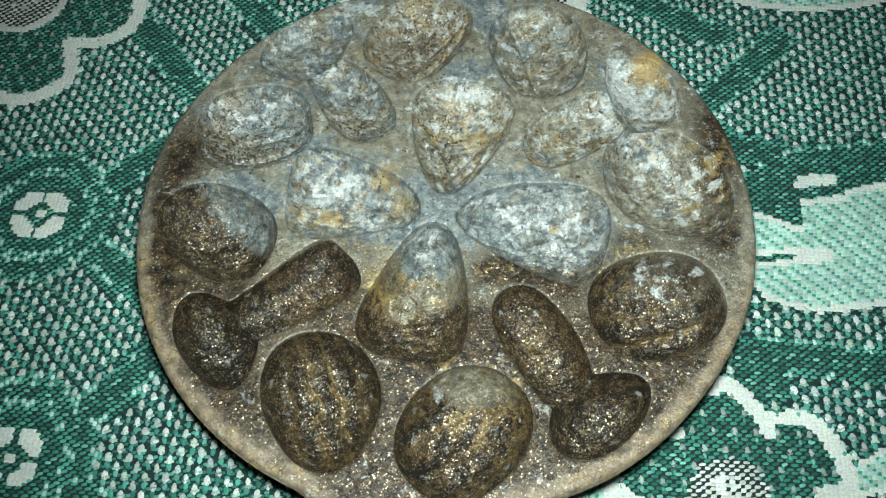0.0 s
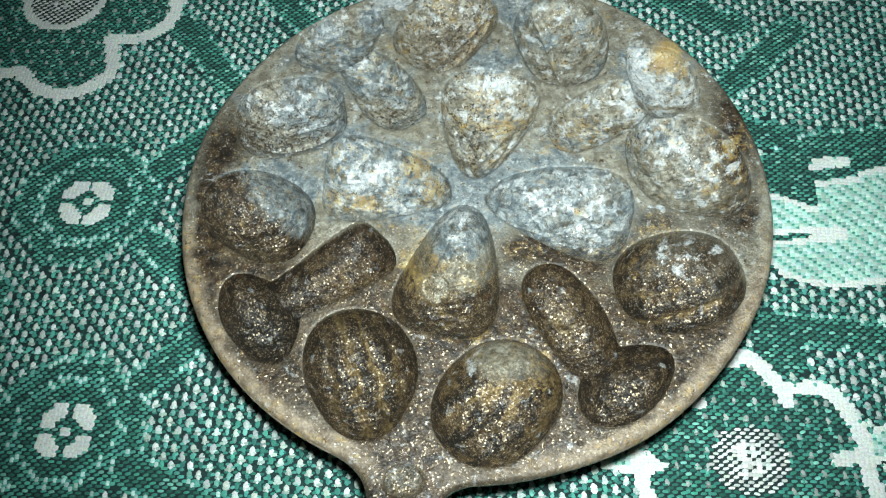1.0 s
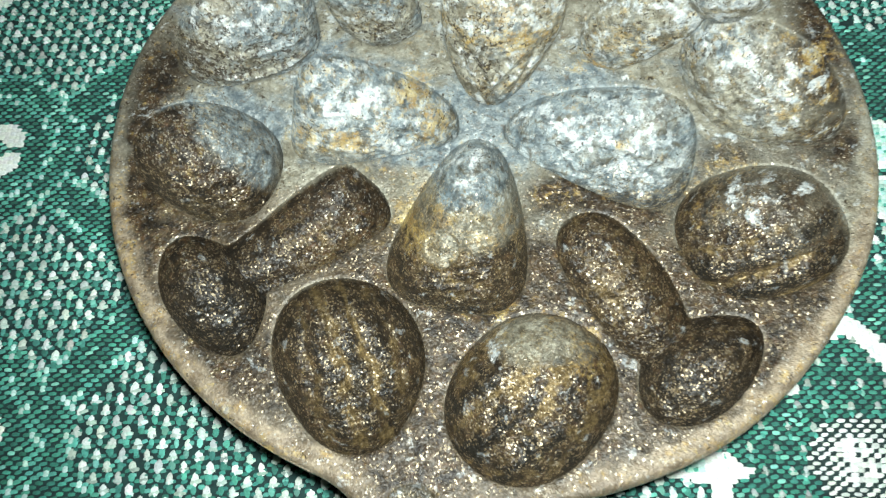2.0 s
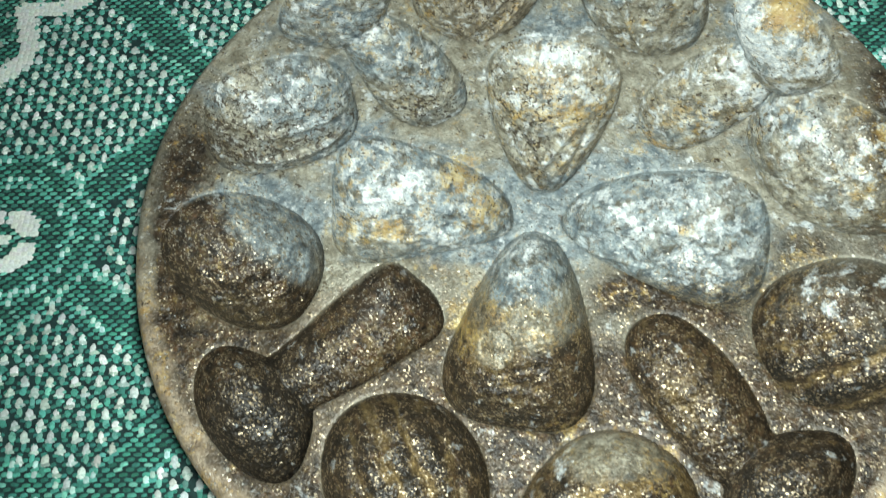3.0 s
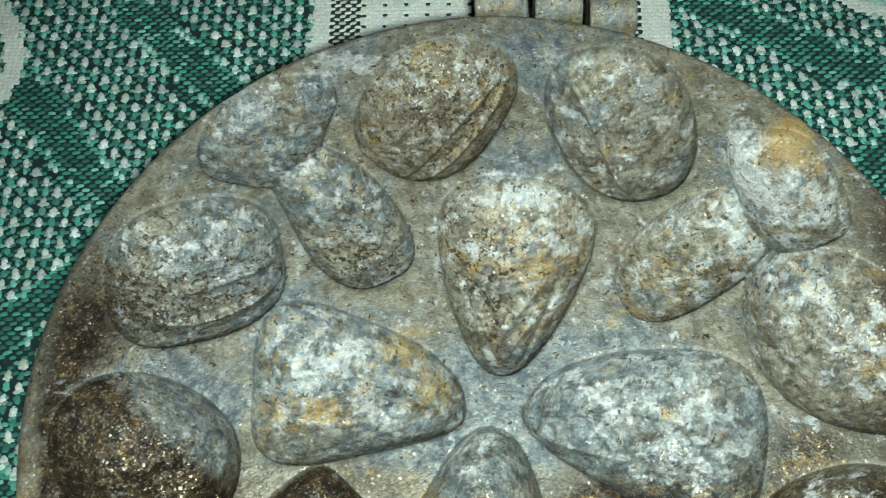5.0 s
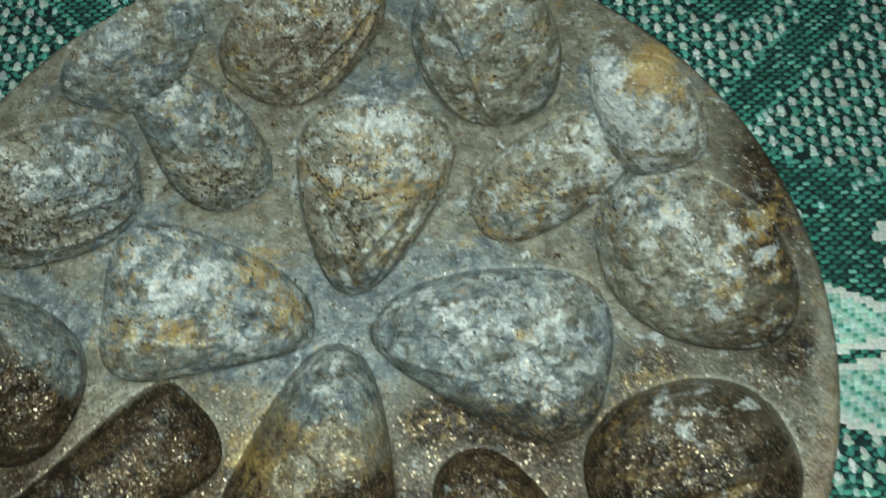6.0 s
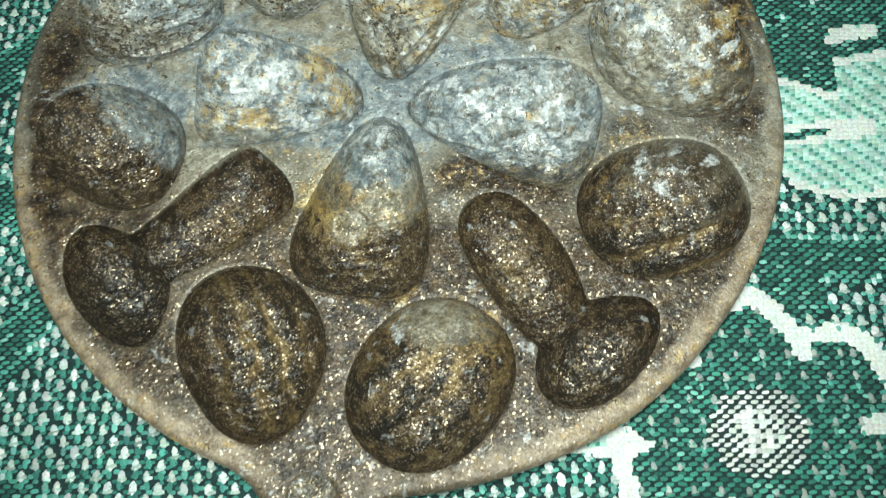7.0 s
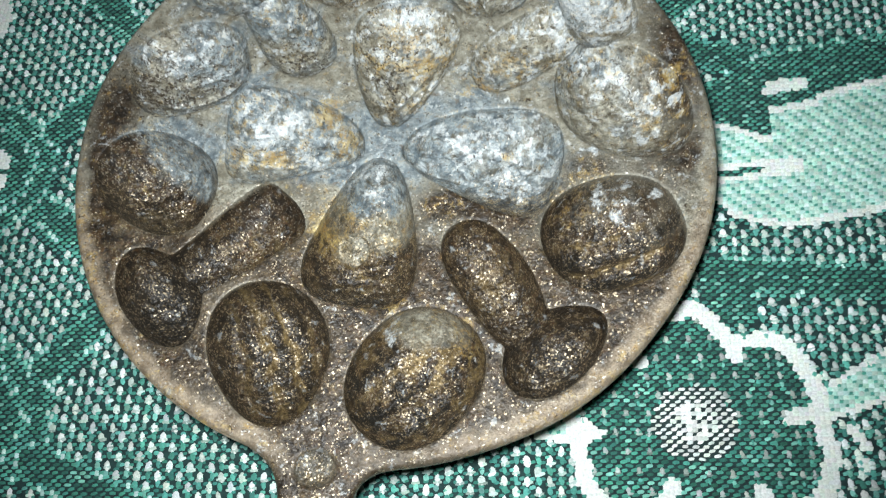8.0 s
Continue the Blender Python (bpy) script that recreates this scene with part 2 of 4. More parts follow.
def rim_distance(x, y):
    """Signed distance to the plate's outline, negative inside: the disc, with the neck of the handle flowing out of it."""
    disc = np.hypot(x - CX, y - CY) - R - 0.30 * wavy(x, y, 60, 3, 1)
    ax, ay, bx, by = 6.0, 80.0, 4.2, 32.0
    h = np.clip(((x - ax) * (bx - ax) + (y - ay) * (by - ay)) / ((bx - ax) ** 2 + (by - ay) ** 2), 0, 1)
    neck = np.hypot(x - ax - h * (bx - ax), y - ay - h * (by - ay)) - 8.8
    k = 11.0
    m = np.clip(0.5 + 0.5 * (neck - disc) / k, 0, 1)
    return neck * (1 - m) + disc * m - k * m * (1 - m)


HOLLOWS = []


def lobe(at, size, turn, taper, square, wobble, depth, kind=""):
    """One bowl: centre, half length and half width, turn in degrees, taper, squareness, three- and four-fold unevenness, depth, relief."""
    return (*at, *size, turn, taper, square, depth, kind, wobble)


def hollow(name, label, *lobes):
    HOLLOWS.append((name, label, lobes))


hollow("nut_hollow", "dark walnut hollow with a blue-grey patch", lobe((-42.2, 151.0), (18.6, 13.9), 143.8, -0.01, 2.36, (0.018, 0.020, 0.010, -0.011), 14.0, "rings"))
hollow("mushroom_hollow", "black greasy mushroom hollow", lobe((-37.9, 117.3), (15.4, 9.9), -53.3, 0.01, 2.07, (-0.012, -0.036, 0.017, -0.023), 14.6),
       lobe((-20.8, 130.0), (20.9, 8.8), -145.5, -0.34, 5.5, (-0.017, -0.031, 0.019, -0.040), 10.5))
hollow("nut_hollow", "brown walnut hollow with fine veins", lobe((-8.0, 101.8), (19.4, 15.3), 109.8, -0.06, 2.03, (-0.035, 0.031, 0.005, -0.009), 15.2, "veins"))
hollow("acorn_hollow", "acorn hollow, pale at its tip and dark at its cap", lobe((16.4, 132.4), (21.7, 13.4), -100.4, 0.31, 2.39, (-0.046, -0.005, -0.009, 0.006), 15.6, "cap"))
hollow("nut_hollow", "walnut hollow with a tan crown and dark base", lobe((29.4, 93.3), (18.6, 15.8), -128.7, 0.03, 2.24, (0.011, 0.006, 0.002, 0.0), 15.4, "folds"))
hollow("mushroom_hollow", "dark brown mushroom hollow", lobe((63.7, 98.9), (14.6, 9.6), -141.7, 0.04, 2.11, (-0.017, 0.020, 0.020, -0.005), 14.6),
       lobe((49.7, 116.9), (19.7, 9.5), 118.6, 0.11, 2.13, (0.015, 0.027, -0.017, -0.013), 10.5))
hollow("nut_hollow", "ribbed walnut hollow with white flecks", lobe((80.3, 130.1), (18.5, 15.7), 16.4, -0.04, 2.20, (-0.011, -0.001, -0.005, -0.003), 15.0, "ribs"))
hollow("pear_hollow", "blue-grey scaled pear hollow", lobe((47.1, 154.2), (21.4, 14.1), 167.2, -0.43, 2.81, (-0.007, 0.022, 0.006, 0.016), 10.5, "leaf"))
hollow("pear_hollow", "white scaled pear hollow with ochre stains", lobe((-4.5, 162.5), (20.1, 13.3), 166.9, 0.43, 2.74, (-0.013, -0.028, 0.0, -0.041), 10.0, "leaf"))
hollow("nut_hollow", "pale grey banded walnut hollow with black pits", lobe((-35.9, 187.4), (17.6, 15.5), 11.4, -0.13, 2.46, (-0.031, -0.007, -0.013, 0.003), 8.0, "crescent"))
hollow("mushroom_hollow", "shallow grey mushroom hollow with dark pits on its stem", lobe((-23.5, 218.6), (15.3, 11.9), 44.5, -0.07, 2.29, (0.031, 0.013, 0.058, -0.038), 5.0),
       lobe((-8.8, 199.0), (20.0, 9.9), 127.8, -0.05, 2.05, (0.050, 0.021, -0.011, 0.033), 6.2, "stem"))
hollow("strawberry_hollow", "cream and grey pointed strawberry hollow", lobe((24.8, 184.6), (21.4, 13.8), -99.0, -0.50, 2.18, (-0.006, 0.0, -0.018, 0.001), 8.6, "vee"))
hollow("mushroom_hollow", "shallow mushroom hollow, its white cap stained rust-yellow", lobe((80.2, 201.5), (14.5, 10.5), 108.3, -0.12, 2.37, (0.003, 0.041, -0.020, 0.029), 5.8),
       lobe((60.0, 187.5), (17.3, 10.0), 34.9, -0.04, 2.35, (-0.035, -0.018, -0.011, 0.012), 5.2))
hollow("nut_hollow", "pale wrinkled walnut hollow with white flakes", lobe((85.7, 169.1), (20.3, 16.0), 133.7, 0.06, 2.26, (0.009, -0.013, 0.034, -0.007), 10.5, "shell"))
hollow("nut_hollow", "olive-brown walnut hollow with two seams", lobe((11.1, 223.1), (18.8, 14.6), -130.4, 0.0, 2.30, (-0.020, 0.022, 0.007, -0.020), 8.4, "seam"))
hollow("nut_hollow", "grey-brown walnut hollow with one long seam", lobe((49.3, 217.7), (19.0, 15.1), -77.2, -0.11, 2.20, (-0.009, -0.013, -0.001, 0.010), 8.6, "long_seam"))
hollow("pin_dimple", "small round pale dimple at the neck", lobe((5.6, 71.3), (5.2, 4.6), 0.0, 0.0, 2.0, (0.0, 0.0, 0.0, 0.0), 1.6))


def local(bowl_lobe, x, y):
    cx, cy, a, b, turn, taper, power = bowl_lobe[:7]
    c3, s3, c4, s4 = bowl_lobe[9]
    c, s = math.cos(math.radians(turn)), math.sin(math.radians(turn))
    u = ((x - cx) * c + (y - cy) * s) / a
    v = (-(x - cx) * s + (y - cy) * c) / b
    v = v / np.maximum(1 + taper * u, 0.2)
    angle = np.arctan2(v, u)
    f = (np.abs(u) ** power + np.abs(v) ** power) ** (1 / power)
    return u, v, f / (1 + c3 * np.cos(3 * angle) + s3 * np.sin(3 * angle) + c4 * np.cos(4 * angle) + s4 * np.sin(4 * angle))


def groove(d, width):
    return np.exp(-(d / width) ** 2)


def vein_phase(u, v):
    return 7.2 * (v + 0.04) * (1 + 0.35 * u * u) + 0.35 * np.sin(3.5 * u) + 0.2 * np.sin(9 * u)


def fold_phase(u, v):
    return 5.6 * (v + 0.22 * u * u + 0.05 * np.sin(5 * u)) - 0.6


def relief(kind, u, v):
    """What stands out of a bowl's floor (negative) or is cut into it (positive), in millimetres."""
    f = np.hypot(u, v)
    if kind == "rings":
        return 0.55 * groove(f - 0.72, 0.06) * (v > -0.2) + 0.3 * np.cos(9 * v + 2 * u * u)
    if kind == "veins":
        return 1.25 * np.abs(np.cos(vein_phase(u, v))) ** 0.8 - 0.6
    if kind == "folds":
        return 1.2 * (1 - np.abs(np.cos(fold_phase(u, v)))) ** 1.5 * smoothstep(-0.5, 0.0, u) - 0.25
    if kind == "seam":
        return 0.2 * np.cos(7 * v + u) + 1.5 * groove(v - 0.20 - 0.10 * u * u, 0.055) + 1.4 * groove(v - 0.56 + 0.14 * u * u, 0.05) + 0.4 * groove(v + 0.28 + 0.1 * u, 0.05) * (u > -0.1)
    if kind == "long_seam":
        return 0.2 * np.cos(6 * v - u) + 1.6 * groove(v + 0.20 - 0.16 * u * np.abs(u), 0.055) - 0.7 * groove(v - 0.50, 0.12) + 0.8 * groove(f - 0.84, 0.04) * (v < -0.3)
    if kind == "ribs":
        return 1.9 * np.abs(np.cos(6.2 * v * (1 - 0.14 * u * u))) * smoothstep(0.40, -0.05, v) - 0.3
    if kind == "shell":
        turn = np.arctan2(v, u)
        ring = np.cos(26 * f + 1.2 * np.sin(3 * turn)) * smoothstep(0.45, 0.75, f)
        return 0.45 * ring * smoothstep(-0.2, 0.5, -v + 0.4 * u) + 0.30 * np.cos(7 * v + 3 * u) * np.cos(4 * u)
    if kind == "crescent":
        return 1.3 * groove(v + 0.50 - 0.30 * u * u, 0.05) * smoothstep(-0.75, -0.4, u) + 1.2 * groove(v + 0.02 - 0.10 * u, 0.055) * smoothstep(-0.5, -0.2, u) \
            + 0.7 * groove(f - 0.86, 0.035) * (v > 0) - 0.5 * groove(v + 0.70 - 0.35 * u * u, 0.07)
    if kind == "stem":
        return 0.6 * groove(v + 0.35 + 0.1 * u, 0.08) + 0.4 * groove(u + 0.55, 0.06)
    if kind == "vee":
        g = np.abs(v) + 0.25 * np.abs(u)
        return -0.8 * groove(g - 0.66, 0.05) * smoothstep(-0.2, 0.1, u) + 1.0 * groove(np.abs(v) + 0.9 * (u - 0.42), 0.07) * (u > -0.1) + 0.7 * groove(np.abs(v) + 0.9 * (u - 0.80), 0.06) * (u > 0.2)
    if kind == "leaf":
        return 0.60 * groove(v + 0.35 - 0.5 * u * u, 0.05) + 0.55 * groove(v - 0.30 - 0.2 * u, 0.05) * (u > 0) + 0.45 * np.cos(9 * u + 4 * v) * np.cos(5 * v) + 0.25 * np.cos(15 * u - 6 * v)
    if kind == "cap":
        disc = np.hypot((u + 0.03) * 21.7, (v + 0.42) * 14.2)
        return -0.45 * smoothstep(4.3, 3.5, disc) + 0.25 * groove(disc - 4.5, 0.4) + 0.9 * groove(u - 0.02 - 0.45 * (v - 0.3) ** 2, 0.045) * (v > -0.15) \
            + 0.7 * groove(u - 0.40 - 0.30 * v * v, 0.05) + 0.5 * groove(u + 0.48 - 0.35 * v, 0.05) + 0.12 * np.cos(16 * v) * (u > 0)
    return 0 * u


def bowl(one, x, y, fine=True):
    """Depth of one hollow below the plate at x, y, its shape number (below 1 inside) and the distance past its lip in millimetres."""
    depth = np.zeros_like(x)
    shape, gap = None, None
    for part in one[2]:
        u, v, f = local(part, x, y)
        steep = 0.9 if part[7] < 9 else (0.52 if part[1] < 147 else 0.88)
        away = (f - 1) * math.sqrt(part[2] * part[3])
        step = 0.3 if part[1] < 147 else 1.0
        d = (part[7] - step) * np.clip(1 - f ** (2.5 if part[1] < 147 else 3.0), 0, 1) ** steep + step * np.clip(-away / 0.35, 0, 1)
        if fine:
            d = d + smoothstep(0.97, 0.72, f) * (relief(part[8], u, v) + 0.05 * part[7] ** 0.8 * wavy(x, y, 7, 11, 3))
        depth = np.maximum(depth, d)
        shape = f if shape is None else -0.05 * np.logaddexp(-shape / 0.05, -f / 0.05)
        gap = away if gap is None else np.minimum(gap, away)
    if len(one[2]) > 1:
        depth = np.maximum(depth, 0.75 * min(one[2][0][7], one[2][1][7]) * np.clip(1 - shape ** 2.4, 0, 1) ** (0.5 if one[2][0][7] > 9 else 0.85))
    return np.where(shape < 1, np.maximum(depth, 0.01), 0), shape, gap


def all_bowls(x, y, fine=True):
    """Depth below the plate, which hollow it is, the nearest shape number, and the distance to the nearest lip."""
    depth, nearest, gap = np.zeros_like(x), np.full(x.shape, 9.0), np.full(x.shape, 99.0)
    owner = np.full(x.shape, -1)
    for k, one in enumerate(HOLLOWS):
        d, f, away = bowl(one, x, y, fine)
        owner = np.where((f < 1) & (d > depth), k, owner)
        depth = np.maximum(depth, d)
        nearest = np.minimum(nearest, f)
        gap = np.minimum(gap, away)
    return depth, owner, nearest, gap


def blobs(x, y, *rows):
    total = np.zeros_like(x)
    for bx, by, rx, ry, amount in rows:
        total = total + amount * np.exp(-(((x - bx) / rx) ** 2 + ((y - by) / ry) ** 2))
    return total


# what each hollow holds of its own: grease, lime, ochre, bare metal, pits
OWN_STAINS = {0: (0.26, -0.1, 0, 0, 0), 1: (0.45, 0, -0.1, 0, 0), 3: (0.0, 0.05, 0.05, 0, 0), 5: (0.16, 0, 0, 0, 0), 6: (0.12, 0, 0, 0, 0),
              7: (-0.1, 0.16, 0.0, 0.48, 0), 8: (-0.1, 0.17, 0.16, 0.36, 0.0), 9: (-0.04, 0.12, 0.02, 0.14, 0.08), 10: (-0.06, 0.12, 0.04, 0.12, 0.03), 11: (0.04, 0.15, 0.16, -0.10, 0.03),
              12: (0.0, 0.17, 0.06, 0.10, 0.02), 13: (0.08, 0.14, 0.10, -0.10, 0.05), 14: (0.18, 0.06, 0.14, -0.60, 0.06), 15: (0.08, 0.10, 0.06, -0.06, 0.01), 16: (-0.5, 0.2, 0.1, 0.2, 0)}


def grease_layer(x, y, low, upper, inside):
    grease = 0.20 + 0.74 * low - 0.20 * upper + np.where(inside, 0.18 * low, 0.0)
    grease = grease + blobs(
        x, y, (-54.7, 173, 11, 24, 0.60), (-58, 148, 9, 24, 0.48), (100, 186, 8, 16, 0.75), (97, 150, 13, 9, 0.50), (104, 166, 7, 18, 0.40), (94, 205, 9, 10, 0.28),
        (36.4, 139.8, 10, 7, 0.44), (58, 141, 18, 8, 0.46), (75, 150, 8, 5, 0.42), (-36, 184, 14, 7, 0.14), (-5, 191, 11, 6, 0.22), (13, 226, 14, 12, 0.24), (46, 212, 6, 12, 0.20), (60, 224, 6, 10, 0.22))
    grease = grease + blobs(
        x, y, (17, 151, 12, 9, -0.60), (18.5, 138, 6, 5, -0.30), (-58, 112, 7, 26, -0.26), (-30, 86, 20, 6, -0.30), (70, 82, 28, 6, -0.16),
        (-39, 165, 9, 5, -1.05), (-31, 158.5, 5.5, 7, -1.1), (-55, 166, 5, 4, -0.22))
    grease = grease + inside * blobs(x, y, (-46, 147, 15, 10, 0.62), (81, 129, 18, 13, 0.30), (-38, 117, 13, 15, 0.45), (64, 99, 15, 11, 0.40), (31, 96, 12, 9, 0.22), (14, 120, 12, 7, 0.25), (35, 109, 12, 6, -0.85), (27, 108, 9, 5, -0.45), (42, 103, 4, 6, -0.30), (-9, 106, 5, 12, -0.12))
    grease = grease - np.where(inside, 0, 0.17 * low)
    grease = grease - (~inside) * blobs(x, y, (-28, 143, 15, 8, 0.22), (-19, 113, 8, 10, 0.26), (-54, 120, 7, 28, 0.14), (0, 123, 8, 12, 0.04))
    return grease - 0.45 * smoothstep(4.9, 4.0, np.hypot(x - 10.2, y - 133.8) + 0.4 * wavy(x, y, 5, 27, 1))


def chalk_layer(x, y, upper, owner):
    chalk = 0.17 * upper + blobs(
        x, y, (60, 153, 6, 8, 0.24), (54, 157, 5, 4, 0.26), (58.5, 147, 5, 4, 0.26), (49.7, 148.5, 5, 3, 0.24), (42, 160, 5, 4, 0.20), (32.5, 166.5, 4, 3, 0.30), (54, 166, 7, 3, 0.12),
        (-12, 169, 6, 4, 0.34), (-7, 171, 5, 4, 0.28), (-4, 161.5, 5, 4, 0.32), (-17, 169, 3, 5, 0.24), (16, 154, 5, 4, 0.34), (18, 149, 5, 4, 0.30), (27, 205, 7, 5, 0.30), (29, 197, 6, 4, 0.36))
    chalk = chalk + blobs(
        x, y, (73, 211, 4.5, 8, 0.55), (78, 203, 6, 5, 0.48), (85, 198, 6, 4, 0.38), (70, 194, 5, 5, 0.16), (84.5, 182, 4, 3, 0.26), (77, 184, 3, 3, 0.20), (94.5, 175, 3, 4, 0.22), (91, 168, 3, 3, 0.18),
        (92, 163, 3, 3, 0.18), (75, 154, 4, 1.8, 0.46), (-6.4, 234, 10, 3.2, 0.62), (22.5, 105.3, 2.8, 3.2, 0.55), (10.2, 133.8, 3.5, 3.5, 0.18))
    flecks = blobs(x, y, (77.8, 143.2, 3.2, 2.2, 0.62), (86.0, 145.2, 3.2, 2.0, 0.56), (83.2, 140.4, 4.6, 2.2, 0.58), (93.8, 142.6, 3.2, 1.8, 0.62))
    flake = smoothstep(1.9, 1.4, np.hypot(x - 100.2, (y - 171.6) * 1.3))
    return chalk + flecks * (owner == 6) + 0.9 * flake


def ochre_layer(x, y, upper):
    ochre = blobs(
        x, y, (5.4, 172, 4.2, 3.2, 0.50), (8.7, 163, 4, 4, 0.68), (-12.2, 161, 6, 3, 0.60), (-21, 158, 4, 3, 0.40), (83, 213, 4.4, 4.6, 1.25), (79, 208, 3, 3, 0.30), (88, 206, 3, 4, 0.35),
        (3.9, 135.5, 4.2, 3.6, 0.85), (10, 142, 6, 3, 0.42), (20, 138, 6, 5, 0.36), (12, 128, 5, 4, 0.25), (27, 190, 8, 4, 0.42), (26, 197, 5, 3, 0.30), (60, 184, 11, 5, 0.30), (101, 177, 4, 4, 0.55), (98, 166, 7, 6, 0.26))
    ochre = ochre + blobs(
        x, y, (36, 140, 9, 6, 0.30), (60, 141, 18, 6, 0.30), (75, 148, 6, 4, 0.34), (42, 103.5, 3.5, 5, 0.50), (22.5, 112, 4, 3.5, 0.55), (34, 110, 9, 4, 0.22), (53.6, 158.7, 2, 1.5, 0.6),
        (-50, 170, 12, 20, 0.14), (66, 236, 9, 5, 0.3), (42, 243, 10, 3, 0.4), (-8, 208, 10, 8, 0.18), (44, 178, 10, 6, 0.22), (-3, 146, 7, 3, 0.40), (4, 240, 8, 4, 0.2))
    return ochre + upper * np.clip(0.10 + 0.16 * wavy(x, y, 16, 28), 0, 0.4)


def bare_layer(x, y, upper):
    # the far end is coloured paler still, against the weaker torchlight there
    return 0.18 * upper + 0.08 * smoothstep(190, 217, y) + blobs(
        x, y, (48, 155, 24, 15, 0.50), (-18, 176, 12, 8, 0.45), (-8, 168, 16, 10, 0.25), (21, 160, 14, 9, 0.90), (16.5, 149, 9, 8, 0.95), (4, 148.5, 13, 5, 0.70), (40, 170.5, 20, 4, 0.45), (-34, 194, 16, 7, 0.40),
        (-6, 202, 9, 7, 0.30), (28, 203, 12, 8, 0.28), (49, 224, 8, 14, 0.50), (-22, 222, 13, 9, 0.35), (-39, 164, 11, 7, 1.0), (-31.5, 157, 6, 8, 1.0), (73, 209, 4, 9, 0.50)) + blobs(
        x, y, (0, 238, 20, 6, 0.5), (80, 184, 9, 6, 0.32), (22.5, 105, 5, 5, 0.55), (-10, 180, 14, 7, 0.35), (30, 208, 10, 6, 0.3), (34, 232, 8, 12, 0.4), (-15, 207, 26, 24, 0.22))


def worn_gold(x, y, owner):
    """Scraped, golden streaks on the ribs of three walnut hollows."""
    gold = np.where((owner >= 0) & (owner != 1), 0.10, 0.0)
    for key in (2, 4, 6):
        u, v, f = local(HOLLOWS[key][2][0], x, y)
        if key == 2:
            worn = 1.05 * np.exp(-((v + 0.06) / 0.62) ** 2) * np.exp(-(np.cos(vein_phase(u, v) + 0.5 * wavy(x, y, 9, 33)) / 0.62) ** 2)
        elif key == 4:
            worn = 0.85 * smoothstep(0.35, 0.8, np.abs(np.cos(fold_phase(u, v) + 0.6 * wavy(x, y, 10, 34)))) * (0.22 + 0.78 * smoothstep(-0.5, 0.6, -u))
        else:
            worn = 1.0 * np.exp(-(np.cos(6.2 * v * (1 - 0.14 * u * u)) / 0.42) ** 2) * smoothstep(0.45, 0.1, v) * smoothstep(0.9, 0.5, np.abs(u))
        gold = gold + np.where(owner == key, worn * np.clip(0.75 + 0.7 * wavy(x, y, 5, 35), 0, 1.3), 0)
    return gold + blobs(x, y, (-37.5, 115, 12, 14, -0.6), (65, 99, 16, 10, -0.36), (-13, 132, 14, 8, 0.3), (48, 119, 9, 14, 0.22), (10.2, 133.8, 4.5, 4.5, 0.9), (16, 124, 10, 6, 0.15), (-45, 141, 14, 7, 0.3))


def black_tone_layer(x, y, owner):
    """Black in the deep mushroom caps and low in some hollows; fold contrast coloured along the furrows of three walnut
    hollows.
    """
    black_tone = blobs(x, y, (-38, 117, 13, 15, 0.9), (64.5, 98, 14, 9, 0.75), (14, 117, 13, 6, 0.5), (38, 83, 12, 10, 0.4), (-50, 141, 12, 8, 0.5), (80, 118, 16, 5, 0.4))
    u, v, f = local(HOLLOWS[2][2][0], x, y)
    black_tone = black_tone + (owner == 2) * (0.75 * smoothstep(0.45, 0.95, np.abs(np.cos(vein_phase(u, v) + 0.4 * wavy(x, y, 9, 33)))) * smoothstep(0.85, 0.5, f) + 0.3 * smoothstep(0.6, 0.9, f))
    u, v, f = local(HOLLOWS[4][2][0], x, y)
    black_tone = black_tone + (owner == 4) * 1.0 * smoothstep(0.65, 0.15, np.abs(np.cos(fold_phase(u, v) + 0.6 * wavy(x, y, 10, 34)))) * smoothstep(-0.5, 0.1, u)
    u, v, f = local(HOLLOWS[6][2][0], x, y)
    black_tone = black_tone + (owner == 6) * 0.8 * smoothstep(0.5, 0.95, np.abs(np.cos(6.2 * v * (1 - 0.14 * u * u)))) * smoothstep(0.4, 0.0, v)
    return np.clip(np.where(owner >= 0, black_tone, 0), 0, 1)


